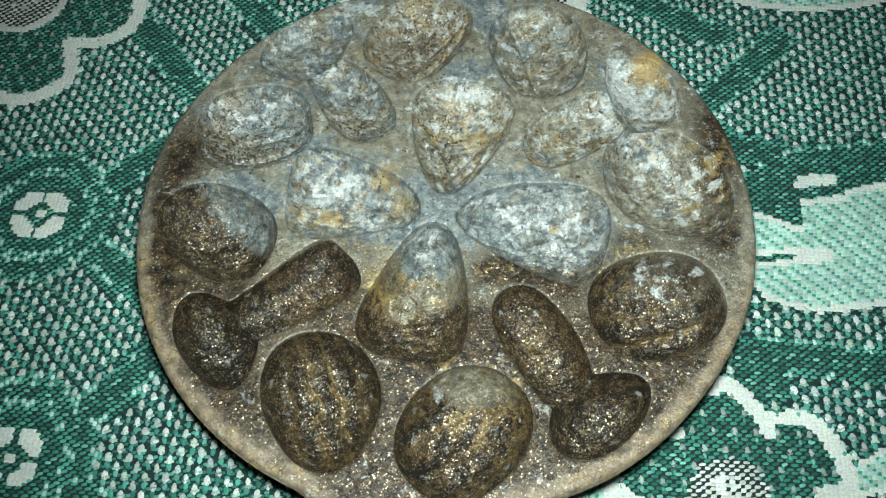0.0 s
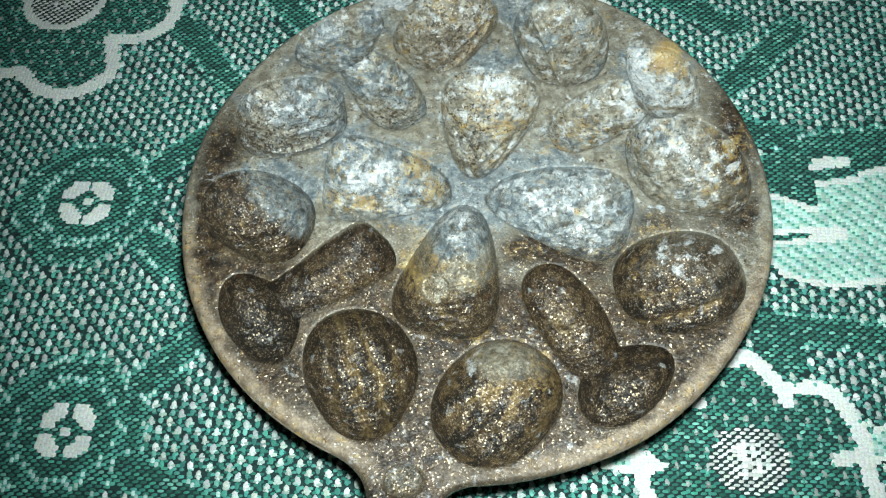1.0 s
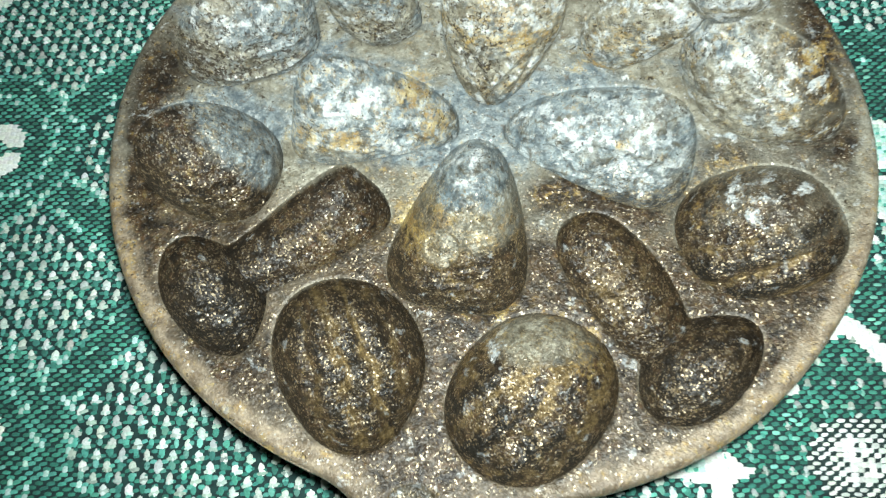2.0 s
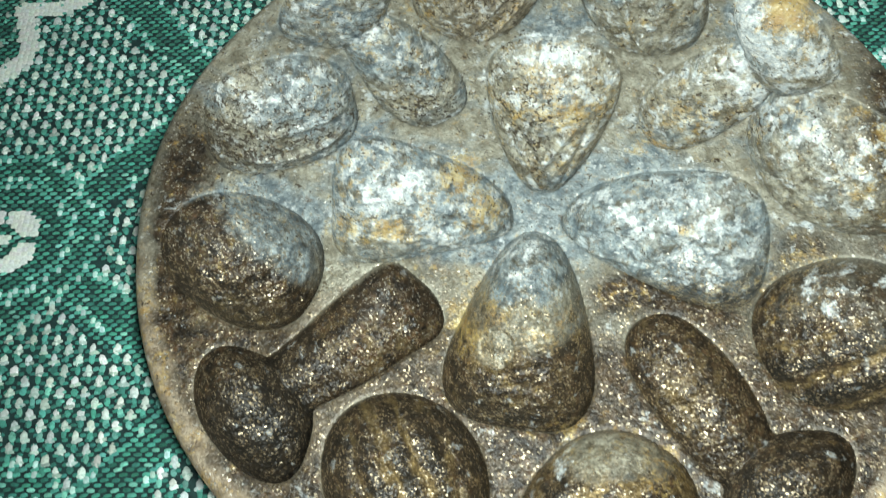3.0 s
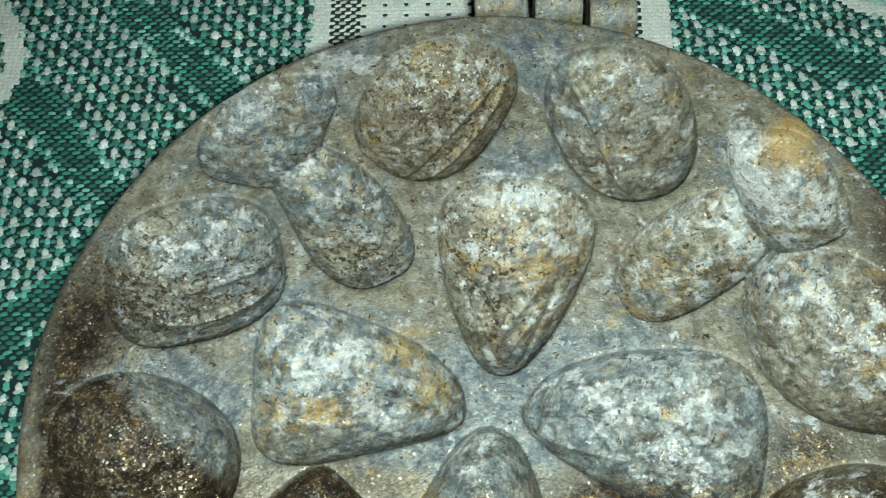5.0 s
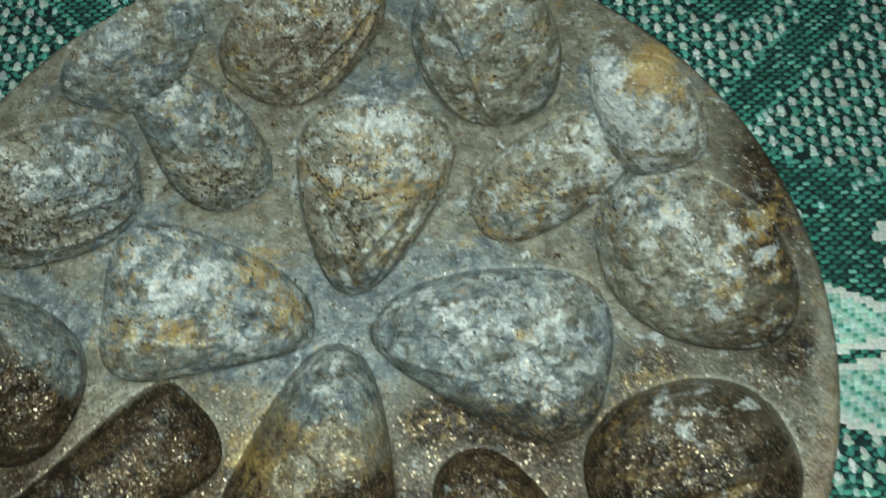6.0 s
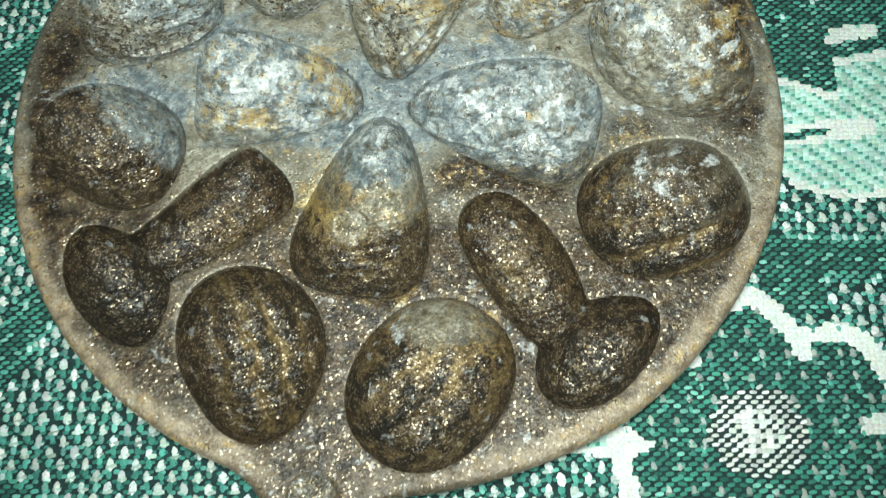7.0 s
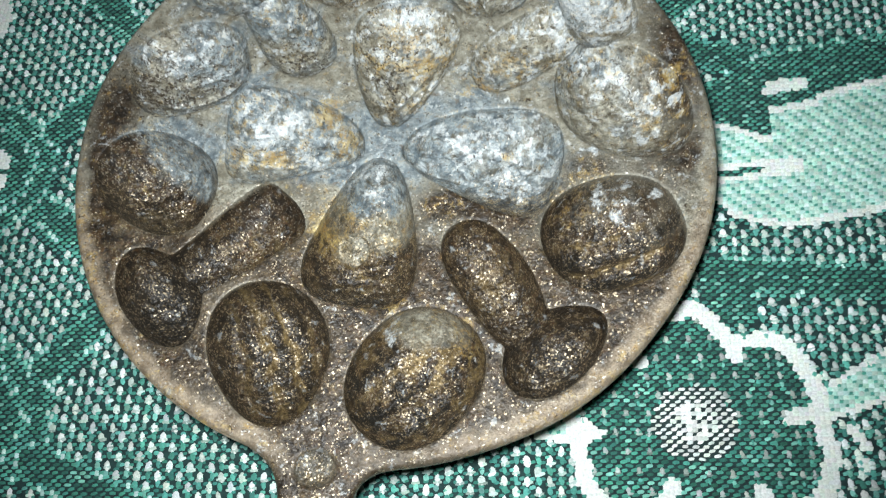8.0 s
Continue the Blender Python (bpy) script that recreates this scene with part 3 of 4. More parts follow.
def stain_layers(x, y, owner):
    """Where baked grease, lime and ochre lie on the casting."""
    low = smoothstep(152, 122, y + 0.10 * (x - 20) + 6 * wavy(x, y, 30, 21))
    inside = owner >= 0
    # upper half: paler metal and lime, in part painted to offset torch falloff
    upper = smoothstep(137, 182, y + 4 * wavy(x, y, 30, 22)) * smoothstep(-72, -40, x)
    grease = grease_layer(x, y, low, upper, inside)
    chalk, ochre, bare = chalk_layer(x, y, upper, owner), ochre_layer(x, y, upper), bare_layer(x, y, upper)
    pits = np.where(inside, 0.035, 0.015) + 1.25 * blobs(x, y, (-55, 177, 12, 28, 0.16), (-37, 183, 15, 8, 0.18), (-6, 191, 11, 7, 0.22), (20, 188, 9, 16, 0.17), (60, 184, 14, 8, 0.10), (13, 226, 16, 14, 0.15))
    for key, (dg, dc, do, db, dp) in OWN_STAINS.items():
        here = owner == key
        grease, chalk, ochre, bare, pits = grease + dg * here, chalk + dc * here, ochre + do * here, bare + db * here, pits + dp * here
    edge = smoothstep(6.0, 2.2, -rim_distance(x, y) + 1.2 * wavy(x, y, 14, 24)) * smoothstep(176, 136, y)
    edge = edge * smoothstep(66, 84, y)
    grease = grease - 0.58 * edge
    ochre = ochre + 0.36 * edge * (0.55 + 0.45 * smoothstep(120, 40, x + 0.5 * (y - 100)))
    bare = bare - 0.3 * edge - np.where(inside, 0.15, 0.45) * low - np.where(inside, 0, 0.12) * smoothstep(172, 184, y)
    crust = np.clip(0.15 + 0.85 * smoothstep(160, 134, y + 8 * wavy(x, y, 26, 23)) - 0.75 * edge, 0, 1) + 0.5 * blobs(
        x, y, (-44, 150, 18, 14, 1), (98, 184, 12, 24, 0.8), (-55, 174, 12, 26, 0.9), (33, 108, 12, 6, -0.7), (10, 226, 16, 14, 0.5))
    return {"crust": np.clip(crust, 0, 1), "grease": grease, "chalk": chalk, "ochre": ochre, "bare": bare, "pits": pits, "mottled": np.where(inside, 0.95, 0.22), "black_tone": black_tone_layer(x, y, owner), "gold": worn_gold(x, y, owner)}


def rimmed_grid(step, inset=0.0, lips=False):
    """A square grid over the plate; its outermost points are drawn in to the outline, and those beside a hollow on to its lip."""
    xs = np.arange(CX - R - 3, CX + R + 3, step)
    ys = np.arange(20.0, CY + R + 3, step)
    x, y = np.meshgrid(xs, ys)
    e = 0.05
    if lips:
        for _ in range(2):
            f0 = all_bowls(x, y, False)[2]
            gx = (all_bowls(x + e, y, False)[2] - f0) / e
            gy = (all_bowls(x, y + e, False)[2] - f0) / e
            g2 = np.maximum(gx * gx + gy * gy, 1e-6)
            gap = (f0 - 1.0005) / np.sqrt(g2)
            near = np.abs(gap) < 0.5 * step
            x, y = np.where(near, x - (f0 - 1.0005) * gx / g2, x), np.where(near, y - (f0 - 1.0005) * gy / g2, y)
    d = rim_distance(x, y) + inset
    for _ in range(3):
        gx = (rim_distance(x + e, y) - rim_distance(x - e, y)) / (2 * e)
        gy = (rim_distance(x, y + e) - rim_distance(x, y - e)) / (2 * e)
        out = (d > 0) & (d < 2.2 * step)
        x, y = np.where(out, x - d * gx, x), np.where(out, y - d * gy, y)
        d = np.where(out, rim_distance(x, y) + inset, d)
    near = d < 0.02
    n = np.arange(x.size).reshape(x.shape)
    quads = np.stack([n[:-1, :-1], n[:-1, 1:], n[1:, 1:], n[1:, :-1]], -1).reshape(-1, 4)
    ok = near.ravel()[quads].all(1)
    return x.ravel(), y.ravel(), quads[ok]


def take(faces, *arrays):
    used, index = np.unique(faces, return_inverse=True)
    return index.reshape(faces.shape), [a[used] for a in arrays]


def build_mould():
    mould = tagged(new("cookie_mould"), "old cast aluminium cookie mould stained brown, on a green tablecloth", "baking mould")
    x, y, quads = rimmed_grid(STEP, 0.0, True)
    depth, owner, _, gap = all_bowls(x, y)
    edge = np.clip(-rim_distance(x, y), 0, 9)
    r = 1.8
    drop = np.where(edge < r, r - np.sqrt(np.clip(r * r - (r - edge) ** 2, 0, None)), 0)
    lip = np.where(owner < 0, 0.28 * np.clip(1 - gap / 0.9, 0, 1) ** 2, 0.28)
    z = TOP - np.maximum(depth, 0) - drop - lip + 0.16 * wavy(x, y, 22, 5, 3) * smoothstep(0, 3, edge)
    layers = stain_layers(x, y, owner)
    # lips worn paler, their bright edge highlight also put into the colour
    worn = np.where(owner < 0, np.clip(1 - gap / 0.6, 0, 1), 0) * (0.6 + 0.5 * wavy(x, y, 18, 26, 2))
    layers["grease"] = layers["grease"] - 0.22 * worn
    layers["bare"] = layers["bare"] + 0.2 * worn
    first = owner[quads].max(1)
    parts = [("plate", first < 0, "")]
    for k, (name, label, lobes) in enumerate(HOLLOWS):
        parts.append((name, first == k, label))
    for name, mask, label in parts:
        f, (px, py, pz, *stains) = take(quads[mask], x, y, z, *layers.values())
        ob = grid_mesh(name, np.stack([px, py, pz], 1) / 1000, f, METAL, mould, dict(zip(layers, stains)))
        tagged(ob, label)
    # the rim wall, from the rounded shoulder down to the underside
    angle = np.linspace(0, 2 * np.pi, 1441)[:-1]
    lo, hi = np.full_like(angle, 40.0), np.full_like(angle, 150.0)
    for _ in range(40):
        mid = (lo + hi) / 2
        inside = rim_distance(CX + mid * np.cos(angle), CY + mid * np.sin(angle)) < 0
        lo, hi = np.where(inside, mid, lo), np.where(inside, hi, mid)
    rx, ry = CX + lo * np.cos(angle), CY + lo * np.sin(angle)
    rows = [(0.0, TOP - r + 0.15), (0.04, TOP - r - 0.5), (-0.35, TOP - r - 1.1), (-1.1, TOP - r - 1.5), (-2.3, TOP - r - 1.9), (-4.2, TOP - 5.15)]
    verts, n = [], len(angle)
    for off, h in rows:
        k = 1 + off / lo
        verts.append(np.stack([CX + (rx - CX) * k, CY + (ry - CY) * k, h + 0.05 * wavy(rx, ry, 5, 8, 2)], 1))
    verts = np.concatenate(verts)
    i = np.arange(n)
    faces = np.concatenate([np.stack([j * n + i, (j + 1) * n + i, (j + 1) * n + (i + 1) % n, j * n + (i + 1) % n], 1) for j in range(len(rows) - 1)])
    lay = stain_layers(verts[:, 0], verts[:, 1], np.full(len(verts), -1))
    lay["grease"] = lay["grease"] - 0.30
    grid_mesh("rim_wall", verts / 1000, faces, METAL, mould, lay)
    # the underside, where the hollows bulge out and stand on the cloth
    x, y, quads = rimmed_grid(1.2, 2.4)
    depth = all_bowls(x, y, False)[0]
    d2 = depth
    for ox, oy in ((2, 0), (-2, 0), (0, 2), (0, -2)):
        d2 = np.maximum(d2, all_bowls(x + ox, y + oy, False)[0])
    z = TOP - 5.2 - np.maximum(d2 - 2.9, 0)
    f, (px, py, pz) = take(quads[:, ::-1], x, y, z)
    lay = stain_layers(px, py, np.full(len(px), -1))
    grid_mesh("underside", np.stack([px, py, np.maximum(pz, -1.7)], 1) / 1000, f, METAL, mould, lay)
    hinge_lugs(mould)
    return mould


def hinge_lugs(mould):
    """Three knuckles of the hinge on the far rim."""
    for cx, width in ((25.5, 10.6), (38.5, 10.4), (50.2, 10.2)):
        bm = bmesh.new()
        rows = []
        for k in range(15):
            a = math.pi * (k / 14) * 1.25 - 0.2
            rows.append((9.5 + 5.0 * math.cos(a), 12.2 + 5.0 * math.sin(a)))
        rows = [(0.0, 9.2), (9.5, 7.4)] + rows + [(0.0, 15.6)]
        loops = []
        for k, off in enumerate((-width / 2, -width / 2 + 0.7, width / 2 - 0.7, width / 2)):
            shrink = 0.93 if k in (0, 3) else 1.0
            loops.append([bm.verts.new(((cx + off) / 1000, (243.0 - 0.0055 * (cx - 21.5) ** 2 + h * shrink) / 1000, (12.2 + (v - 12.2) * shrink) / 1000)) for h, v in rows])
        n = len(rows)
        for p, q in zip(loops, loops[1:]):
            for i in range(n):
                bm.faces.new((p[i], p[(i + 1) % n], q[(i + 1) % n], q[i]))
        bm.faces.new(loops[0][::-1])
        bm.faces.new(loops[-1])
        bmesh.ops.recalc_face_normals(bm, faces=bm.faces[:])
        me = bpy.data.meshes.new("hinge_knuckle")
        for face in bm.faces:
            face.smooth = len(face.verts) == 4
        bm.to_mesh(me)
        bm.free()
        for key, amount in (("crust", 0.3), ("gold", 0.0), ("grease", 0.22), ("bare", 0.35), ("ochre", 0.25), ("pits", 0.05)):
            at = me.attributes.new(key, "FLOAT", "POINT")
            at.data.foreach_set("value", np.full(len(me.vertices), amount, np.float32))
        me.materials.append(METAL)
        knuckle = new("hinge_knuckle", me)
        knuckle.parent = mould


mould = build_mould()

# ---------------------------------------------------------------- the tablecloth
CELL_W, CELL_H, CLOTH_Z, TURN_CLOTH = 1.27, 1.06, -2.0, math.radians(-2.0)
WHITE, TEAL, DEEP, BLACK = (0.72, 0.77, 0.72), (0.070, 0.32, 0.240), (0.017, 0.066, 0.058), (0.020, 0.038, 0.036)


def segment(x, y, ax, ay, bx, by):
    h = np.clip(((x - ax) * (bx - ax) + (y - ay) * (by - ay)) / ((bx - ax) ** 2 + (by - ay) ** 2), 0, 1)
    return np.hypot(x - ax - h * (bx - ax), y - ay - h * (by - ay))


def stroke(x, y, points):
    """Distance to a bent line."""
    near = np.full(x.shape, 1e9)
    for (ax, ay), (bx, by) in zip(points, points[1:]):
        near = np.minimum(near, segment(x, y, ax, ay, bx, by))
    return near


def inside_loop(x, y, points):
    odd = np.zeros(x.shape, bool)
    for (ax, ay), (bx, by) in zip(points, points[1:] + points[:1]):
        if ay != by:
            odd ^= ((ay > y) != (by > y)) & (x < (bx - ax) * (y - ay) / (by - ay) + ax)
    return odd


# the scalloped flowers: outline, and the barbs that run in from its notches
FLOWER_NEAR = [(95.5, 113.3), (101.0, 115.5), (105.3, 111.4), (109.4, 105.3), (120.6, 105.6), (124.8, 102.6), (127.8, 96.8), (129.4, 91.8), (129.8, 87.5), (129.8, 80.5), (130.8, 75.5),
               (129.4, 69.0), (126.4, 64.0), (117.0, 60.0), (113.0, 63.5), (104.0, 57.0), (95.0, 57.5), (90.0, 64.5), (80.0, 60.0), (73.0, 65.5), (70.0, 71.0), (69.0, 78.0), (66.8, 86.4), (70.0, 96.0),
               (76.0, 101.5), (82.5, 103.0), (84.0, 110.0), (89.5, 114.0)]
BARBS_NEAR = [((109.4, 105.3), (110.8, 101.0)), ((129.8, 87.0), (122.6, 84.8)), ((113.0, 63.5), (112.8, 66.6)), ((90.0, 64.5), (91.0, 68.4)), ((82.5, 103.0), (86.2, 100.6))]
FLOWER_FAR = [(-90.5, 258.0), (-89.1, 248.5), (-91.5, 241.8), (-95.8, 237.8), (-101.6, 235.6), (-110.6, 235.0), (-108.8, 229.0), (-107.4, 222.8), (-108.4, 218.6), (-112.4, 215.0), (-117.7, 211.6),
              (-124.3, 210.3), (-131.7, 212.6), (-136.3, 216.2), (-140.2, 221.2), (-143.0, 220.6), (-149.0, 219.2), (-158.0, 222.0), (-166.0, 232.0), (-168.0, 246.0), (-164.0, 258.0), (-160.0, 270.0),
              (-150.0, 282.0), (-138.0, 284.0), (-130.0, 279.0), (-120.0, 285.0), (-106.0, 281.0), (-97.0, 270.0)]


def zones(x, y):
    """The jacquard design: 0 starred ground, 1 dark ground, 2 white, 3 mint, 4 black and white check,
    5 dark with pale dots, 6 dotted white, 7 mid green, 8 broken white."""
    zone = np.zeros(x.shape, int)
    c, s = math.cos(TURN_CLOTH), math.sin(TURN_CLOTH)
    u = x * c + y * s
    # dark ground round each rosette, and the diagonal bands of the trellis
    for bx, by in ((-104.6, 166.3), (-94.0, 88.7), (-146, 129), (-136, 51)):
        du, dv = np.abs((x - bx) * c + (y - by) * s), np.abs(-(x - bx) * s + (y - by) * c)
        r = np.maximum(np.maximum(du, dv), (du + dv) * 0.74)
        zone[r < 23] = 1
        zone[np.abs(r - 15.5) < 1.6] = 7
        zone[np.abs(r - 22.5) < 1.3] = 7
    for ax, ay, bx, by in ((-86, 243, -54, 203), (-83, 180, -52, 207), (-82, 152, -54, 130), (-74, 104, -50, 130), (-74, 78, -42, 64), (72, 264, 110, 240),
                           (100, 207, 130, 238), (-62, 264, -36, 238), (102, 199, 128, 189), (130, 189, 175, 195), (112, 124, 175, 118)):
        near = segment(x, y, ax, ay, bx, by)
        zone[near < 4.0] = 1
        zone[np.abs(near - 4.8) < 0.9] = 7
    zone[(x > 100) & (y > 166) & (y < 189 + 0.2 * (x - 130))] = 1
    zone[(x > 104) & (x < 118) & (y > 110) & (y < 128 - 0.1 * (x - 120))] = 1
    # small rosettes of four petals
    for bx, by in ((-104.6, 166.3), (-94.0, 88.7)):
        du, dv = (x - bx) * c + (y - by) * s, -(x - bx) * s + (y - by) * c
        r = np.hypot(du, dv)
        petal = (np.abs(du) < 7.9) & (np.abs(dv) < 7.9) & (np.minimum(np.abs(du), np.abs(dv)) > 0.9) & (np.abs(du) + np.abs(dv) > 5.9) & (np.abs(du) + np.abs(dv) < 12.4)
        zone[petal] = 2
        zone[r < 1.3] = 2
    # large scalloped flowers with a checked middle
    inside = inside_loop(x, y, FLOWER_NEAR)
    zone[inside] = 5
    r = np.hypot((x - 98.6) / 10.8, (y - 84.4) / 9.6)
    zone[r < 1.0] = 4
    zone[r < 0.52] = 8
    zone[stroke(x, y, FLOWER_NEAR + FLOWER_NEAR[:1]) < 2.0] = 2
    for start, end in BARBS_NEAR:
        zone[segment(x, y, *start, *end) < 1.9] = 2
    zone[inside_loop(x, y, FLOWER_FAR)] = 5
    zone[stroke(x, y, FLOWER_FAR + FLOWER_FAR[:1]) < 2.3] = 2
    r = np.hypot(x + 132.0, y - 255.5)
    zone[r < 15.6] = 2
    zone[r < 13.0] = 4
    zone[r < 5.5] = 8
    # the pale leaf with its notch
    top = np.interp(x, (90, 114.3, 120.7, 126.8, 129.0, 129.3, 136.0, 142.8, 143.6, 150.0, 163.0, 190.0), (176, 170.8, 168.6, 165.4, 166.0, 175.5, 175.8, 177.2, 179.0, 180.8, 183.5, 189.0))
    low = np.interp(x, (90, 111.8, 115.0, 121.0, 129.6, 145.0, 155.3, 190.0), (152, 145.6, 141.2, 139.0, 137.2, 139.4, 141.4, 148.0))
    leaf = (x > 90) & (y < top) & (y > low)
    zone[leaf] = 3
    zone[leaf & ((y > top - 1.9) | (y < low + 1.8))] = 2
    zone[leaf & (segment(x, y, 106, 154.0, 133, 156.2) < 2.7)] = 2
    zone[segment(x, y, 106, 153.7, 124.0, 155.4) < 1.1] = 1
    zone[segment(x, y, 131.0, 182.0, 134.0, 182.6) < 1.9] = 2
    zone[segment(x, y, 129.0, 181.0, 132.0, 181.4) < 1.0] = 2
    zone[segment(x, y, 137.4, 182.6, 138.6, 182.7) < 1.9] = 2
    # leaf sprigs that touch the flower
    along = np.clip((x - 128.0) / 34.0, 0, 1)
    axis = 87.0 + 0.42 * (x - 128.0)
    sprig = (x > 128.0) & (np.abs(y - axis) < 4.0 + 4.0 * along)
    zone[sprig] = 2
    zone[sprig & (x > 131.5) & (np.abs(y - axis) < 2.6 + 4.0 * along)] = 3
    zone[segment(x, y, 137.0, 81.5, 139.0, 77.5) < 1.2] = 2
    zone[segment(x, y, 137.5, 73.5, 138.5, 72.5) < 1.2] = 2
    zone[inside_loop(x, y, [(57.0, 82.0), (66.0, 88.0), (70.0, 86.5), (76.0, 82.2), (70.0, 79.4), (66.0, 79.8)])] = 2
    zone[segment(x, y, 61.5, 83.2, 65.0, 83.8) < 1.5] = 3
    # pale leaf and the framed block past the hinge
    far = ((x - 142) / 38) ** 2 + ((y - 268) / 16.5) ** 2
    zone[far < 1.0] = 2
    zone[far < 0.76] = 3
    bu = u - (-18.9 * c + 256.0 * s)
    block = (bu > 0) & (bu < 86) & (y > 246)
    zone[block] = 6
    zone[block & ((bu < 4.2) | (bu > 79.4))] = 2
    zone[block & (((bu > 4.2) & (bu < 12.2)) | ((bu > 72.4) & (bu < 79.4)))] = 4
    return zone


def build_tablecloth():
    n = 24
    gx, gy = np.meshgrid(np.linspace(-850, 950, n), np.linspace(-750, 1050, n))
    top = np.stack([gx.ravel(), gy.ravel(), np.full(n * n, CLOTH_Z - 0.35)], 1)
    idx = np.arange(n * n).reshape(n, n)
    quads = np.stack([idx[:-1, :-1], idx[:-1, 1:], idx[1:, 1:], idx[1:, :-1]], -1).reshape(-1, 4)
    under = top.copy()
    under[:, 2] = CLOTH_Z - 2.0
    ring = np.concatenate([idx[0, :-1], idx[:-1, -1], idx[-1, :0:-1], idx[:0:-1, 0]])
    nxt = np.roll(ring, -1)
    faces = np.concatenate([quads, quads[:, ::-1] + n * n, np.stack([ring, ring + n * n, nxt + n * n, nxt], 1)])
    cloth = grid_mesh("tablecloth", np.concatenate([top, under]) / 1000, faces, WEAVE)
    tagged(cloth, "green jacquard tablecloth woven with white flowers and pale leaves", "tablecloth")
    rng = np.random.RandomState(4)
    ii, jj = np.meshgrid(np.arange(-164, 197), np.arange(-36, 320))
    ii, jj = ii.ravel(), jj.ravel()
    c, s = math.cos(TURN_CLOTH), math.sin(TURN_CLOTH)
    u, v = ii * CELL_W, jj * CELL_H
    u = u + 0.25 * wavy(u, v, 40, 31, 1)
    v = v + 0.25 * wavy(u, v, 50, 32, 1)
    x, y = u * c - v * s, u * s + v * c
    clear = np.hypot(x - CX, y - CY) > R - 16
    ii, jj, x, y = ii[clear], jj[clear], x[clear], y[clear]
    zone = zones(x, y)
    par = (ii + jj) % 2
    count = len(ii)
    half_u, half_v, high = np.full(count, 0.60), np.full(count, 0.34), np.full(count, 0.36)
    col = np.tile(np.array(DEEP), (count, 1))

    def paint(mask, colour, hu, hv, hz):
        col[mask] = colour
        half_u[mask], half_v[mask], high[mask] = hu, hv, hz

    # dark ground: teal floats laid like bricks, the sunken deep green shows between them
    some = rng.uniform(0, 1, count)
    ground = np.isin(zone, (0, 1, 5, 7))
    blend = ground & (par == 0)
    paint(blend, TEAL, 0.76, 0.38, 0.40)
    col[blend] = np.array(TEAL) * (0.38 + 0.85 * some[blend, None]) + np.array((0.12, 0.16, 0.15)) * (some[blend, None] > 0.88)
    paint((zone == 0) & (par == 0), (0.050, 0.225, 0.180), 0.60, 0.36, 0.36)
    paint((zone == 0) & (par == 0) & (some < 0.16), (0.12, 0.40, 0.33), 0.64, 0.40, 0.40)
    mid = zone == 7
    paint(mid & (par == 0), (0.10, 0.38, 0.30), 0.80, 0.42, 0.42)
    pale = mid & (par == 1) & (some < 0.34)
    paint(pale, (0.52, 0.74, 0.68), 0.90, 0.52, 0.46)
    upright = pale.copy()
    paint(zone == 2, WHITE, 0.90, 0.66, 0.36)
    paint(zone == 3, (0.42, 0.70, 0.60), 0.84, 0.62, 0.36)
    paint((zone == 3) & ((ii + jj) % 4 == 0), (0.085, 0.34, 0.27), 0.56, 0.40, 0.34)
    paint((zone == 3) & ((ii + jj) % 4 == 2), (0.60, 0.79, 0.71), 0.84, 0.60, 0.40)
    paint((zone == 4) & (par == 0), WHITE, 0.78, 0.36, 0.42)
    paint((zone == 4) & (par == 1), BLACK, 0.72, 0.48, 0.22)
    paint(zone == 6, WHITE, 0.86, 0.62, 0.36)
    paint((zone == 8), WHITE, 0.82, 0.48, 0.40)
    paint((zone == 8) & (par == 1) & (some < 0.6), BLACK, 0.66, 0.44, 0.26)
    paint((zone == 6) & (ii % 4 == 0) & (jj % 3 == 0), BLACK, 0.62, 0.36, 0.42)
    even = np.isin(zone, (2, 6))
    keep = ~((zone == 0) & (some > 0.86)) & ~(np.isin(zone, (0, 1, 5, 7)) & (par == 1)) | pale
    half_u, half_v = half_u * 1.13, half_v * 1.16
    x, y, col, half_u, half_v, high, upright, even = [q[keep] for q in (x, y, col, half_u, half_v, high, upright, even)]
    # pale stars on the open ground: an upright float crossed by a short one
    sm, sn = [g.ravel() for g in np.meshgrid(np.arange(-40, 46), np.arange(-15, 136))]
    sparse = sn % 2 == 0
    su, sv = 5.6 * sm + np.where(sn % 4 == 2, 2.8, 0), 2.5 * sn
    plain = 5.6 * sm + 2.8 * (sn % 2)
    in_flower = zones(su * c - sv * s, su * s + sv * c) == 5
    su = np.where(in_flower & sparse, su, plain)
    su, sv = su + 0.25 * wavy(su, sv, 40, 31, 1), sv + 0.25 * wavy(su, sv, 50, 32, 1)
    sx, sy = su * c - sv * s, su * s + sv * c
    kind = zones(sx, sy)
    shown = (kind == 0) | ((kind == 5) & sparse)
    sx, sy, small = sx[shown], sy[shown], (kind == 5)[shown]
    n = len(sx)
    bright = rng.uniform(0.85, 1.15, n) * np.where(small, 0.62, 1.0)
    scale = np.where(small, 0.72, 1.0)
    shade = np.array(WHITE) * bright[:, None] * np.array([0.95, 1.0, 1.0])
    # under each star a teal float, drawn down along its column
    tail = np.array((0.085, 0.33, 0.265)) * rng.uniform(0.6, 1.35, (n, 1)) + np.array((0.10, 0.14, 0.13)) * (rng.uniform(0, 1, (n, 1)) > 0.7)
    x = np.concatenate([x, sx, sx + rng.normal(0.1, 0.12, n), sx + rng.normal(0.0, 0.15, n)])
    y = np.concatenate([y, sy, sy + rng.uniform(-0.80, -0.35, n), sy - rng.uniform(1.9, 2.4, n)])
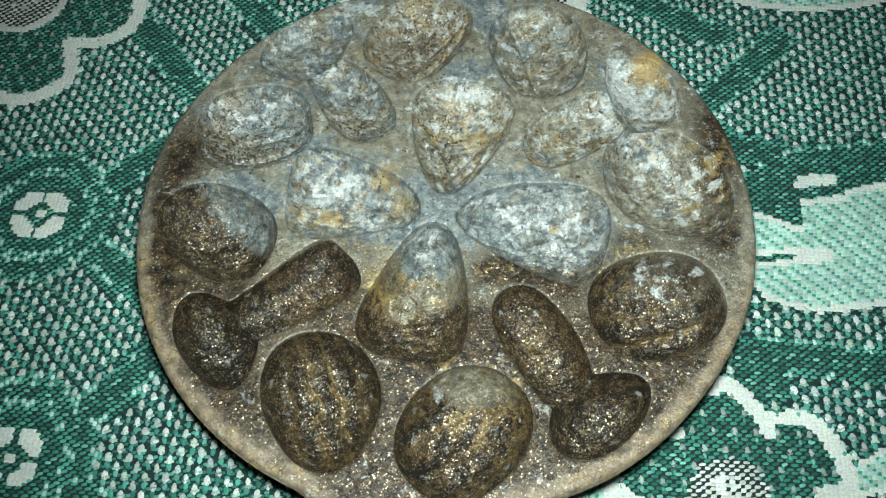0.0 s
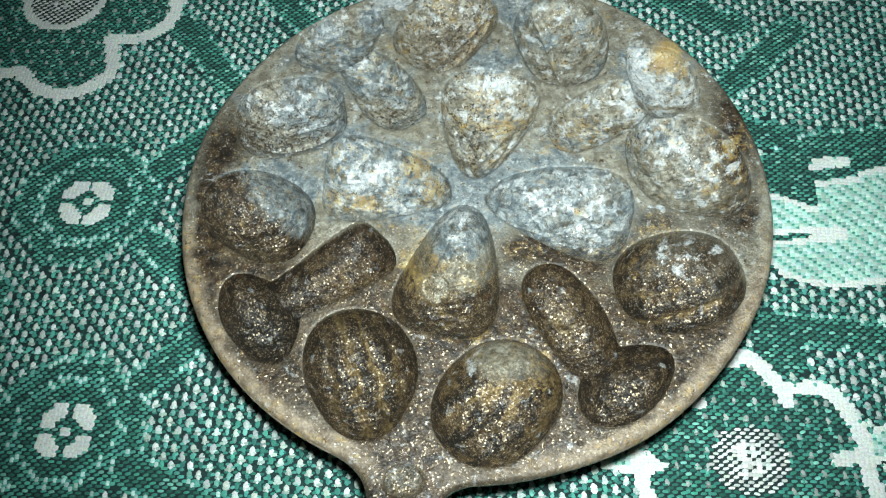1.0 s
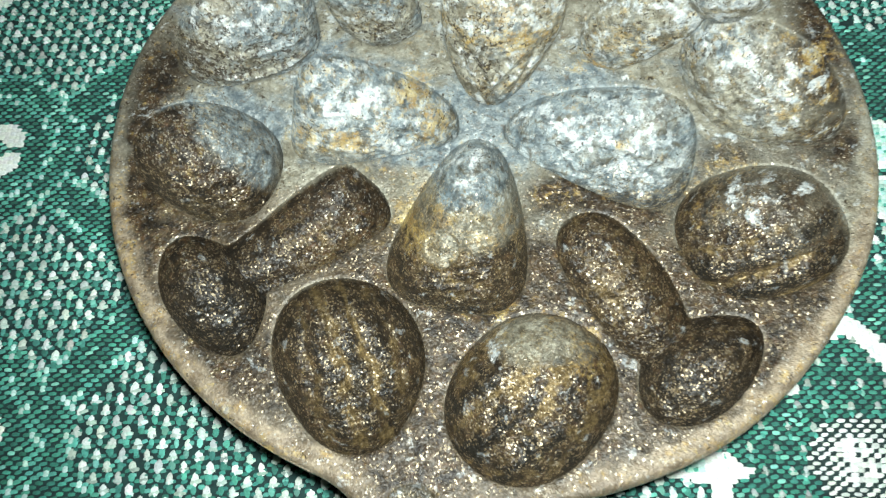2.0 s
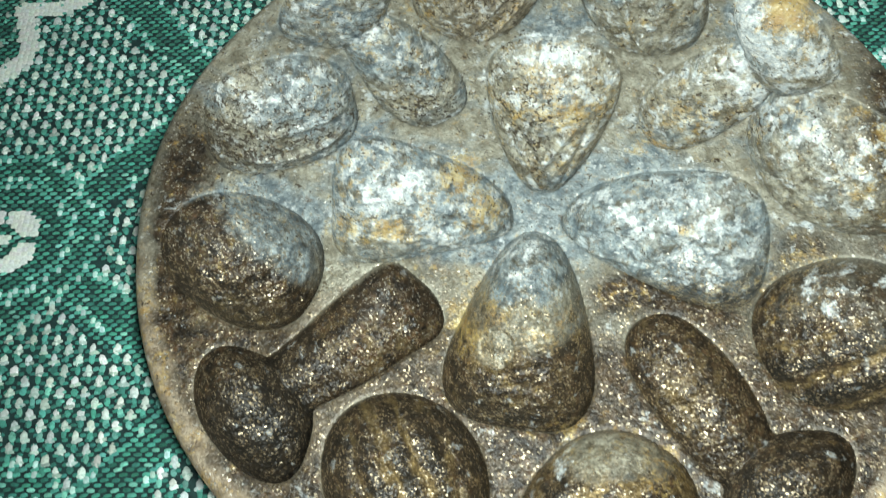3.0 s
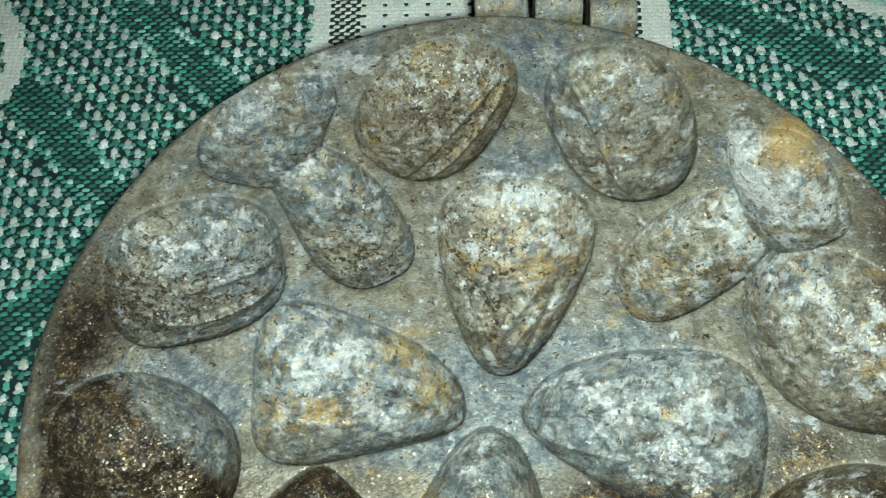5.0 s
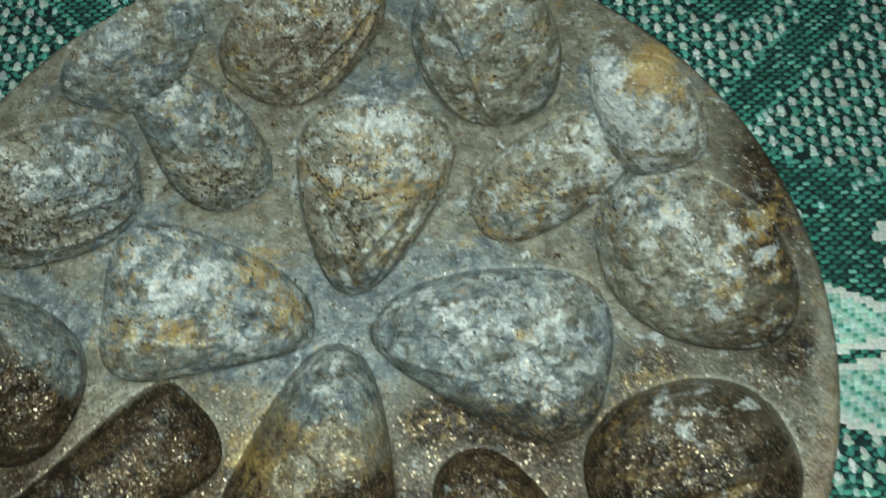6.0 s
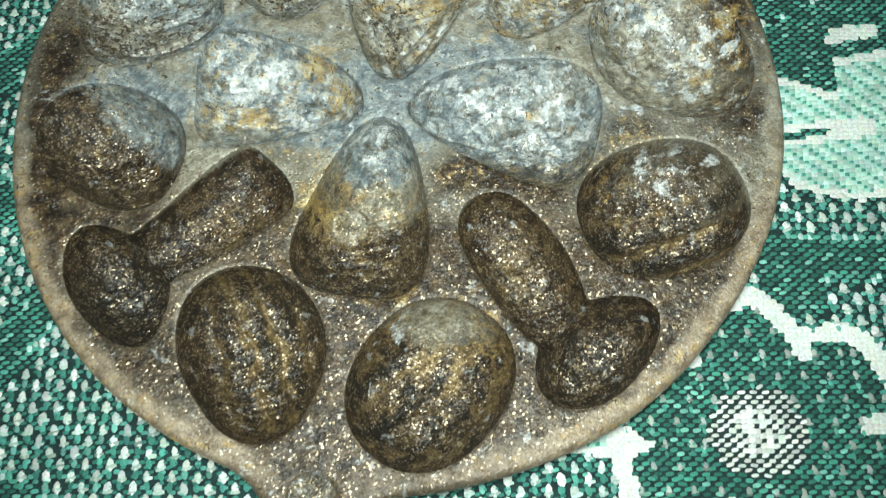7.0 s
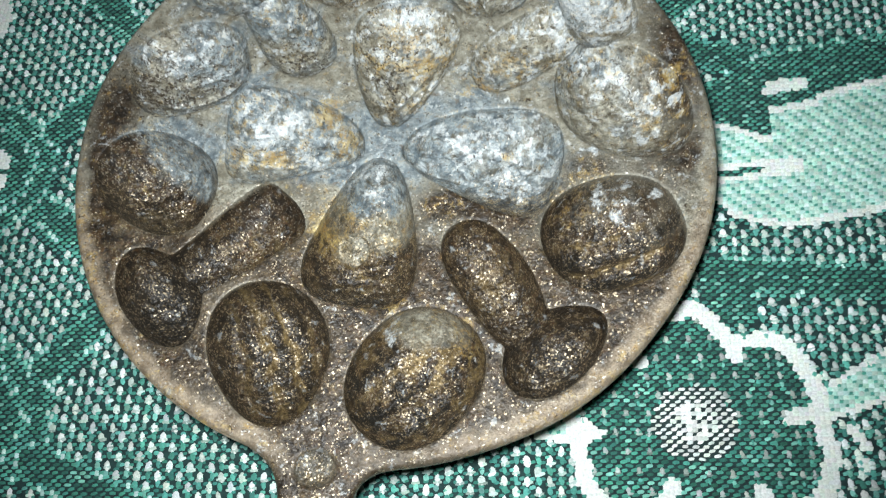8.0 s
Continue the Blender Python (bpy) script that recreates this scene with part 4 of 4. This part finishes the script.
    col = np.concatenate([col, shade, shade * rng.uniform(0.55, 1.0, (n, 1)) * np.array([0.86, 1.0, 0.95]), tail])
    half_u = np.concatenate([half_u, rng.uniform(1.25, 1.55, n) * scale, rng.uniform(0.95, 1.30, n) * scale, rng.uniform(0.9, 1.2, n) * scale])
    half_v = np.concatenate([half_v, rng.uniform(0.66, 0.90, n) * scale, rng.uniform(0.42, 0.56, n) * scale, rng.uniform(0.55, 0.75, n) * scale])
    high = np.concatenate([high, np.full(n, 0.62), np.full(n, 0.64), np.full(n, 0.46)])
    upright = np.concatenate([upright, np.ones(n, bool), np.zeros(n, bool), np.ones(n, bool)])
    count = len(x)
    even = np.concatenate([even, np.zeros(3 * n, bool)])
    vary = rng.uniform(0.72, 1.20, (count, 1))
    col *= np.where(even[:, None], 0.94 + 0.1 * vary, vary) * rng.uniform(0.95, 1.05, (count, 3))
    x, y = x + rng.normal(0, 0.07, count), y + rng.normal(0, 0.06, count)
    turn = TURN_CLOTH + np.where(even, 0.0, 0.16) + rng.normal(0, 0.12, count) + np.where(upright, np.pi / 2, 0)
    half_u *= rng.uniform(0.9, 1.1, count)
    half_v *= rng.uniform(0.9, 1.1, count)
    high *= rng.uniform(0.8, 1.2, count)
    pu = np.array([-1, -0.45, 0.45, 1])
    pv = np.array([-1, 0, 1])
    lu, lv = [a.ravel() for a in np.meshgrid(pu, pv)]
    rise = np.where(np.abs(lv) > 0.5, 0.0, np.where(np.abs(lu) > 0.8, 0.35, 1.0))
    rise = rise + np.where((np.abs(lv) > 0.5) & (np.abs(lu) < 0.8), 0.30, 0.0)
    a = lu[None] * half_u[:, None]
    tight = np.where(upright, 0.30, 0.60)
    narrow = np.where(np.abs(lu)[None] > 0.8, tight[:, None], 1.0)
    b = lv[None] * narrow * half_v[:, None]
    ct, st = np.cos(turn)[:, None], np.sin(turn)[:, None]
    vx, vy = x[:, None] + a * ct - b * st, y[:, None] + a * st + b * ct
    vz = CLOTH_Z - 0.35 + rise[None] * high[:, None]
    verts = np.stack([vx, vy, vz], -1).reshape(-1, 3)
    cell = np.array([(r * 4 + k, r * 4 + k + 1, r * 4 + k + 5, r * 4 + k + 4) for r in range(2) for k in range(3)])
    faces = (np.arange(count)[:, None, None] * 12 + cell[None]).reshape(-1, 4)
    tint = np.concatenate([np.clip(np.repeat(col, 12, 0), 0, 0.9), np.ones((count * 12, 1))], 1)
    yarn = grid_mesh("yarn", verts / 1000, faces, YARN, cloth, {"yarn": tint})
    tagged(yarn, "white, mint and green yarn floats", kind="stuff")
    return cloth


cloth = build_tablecloth()
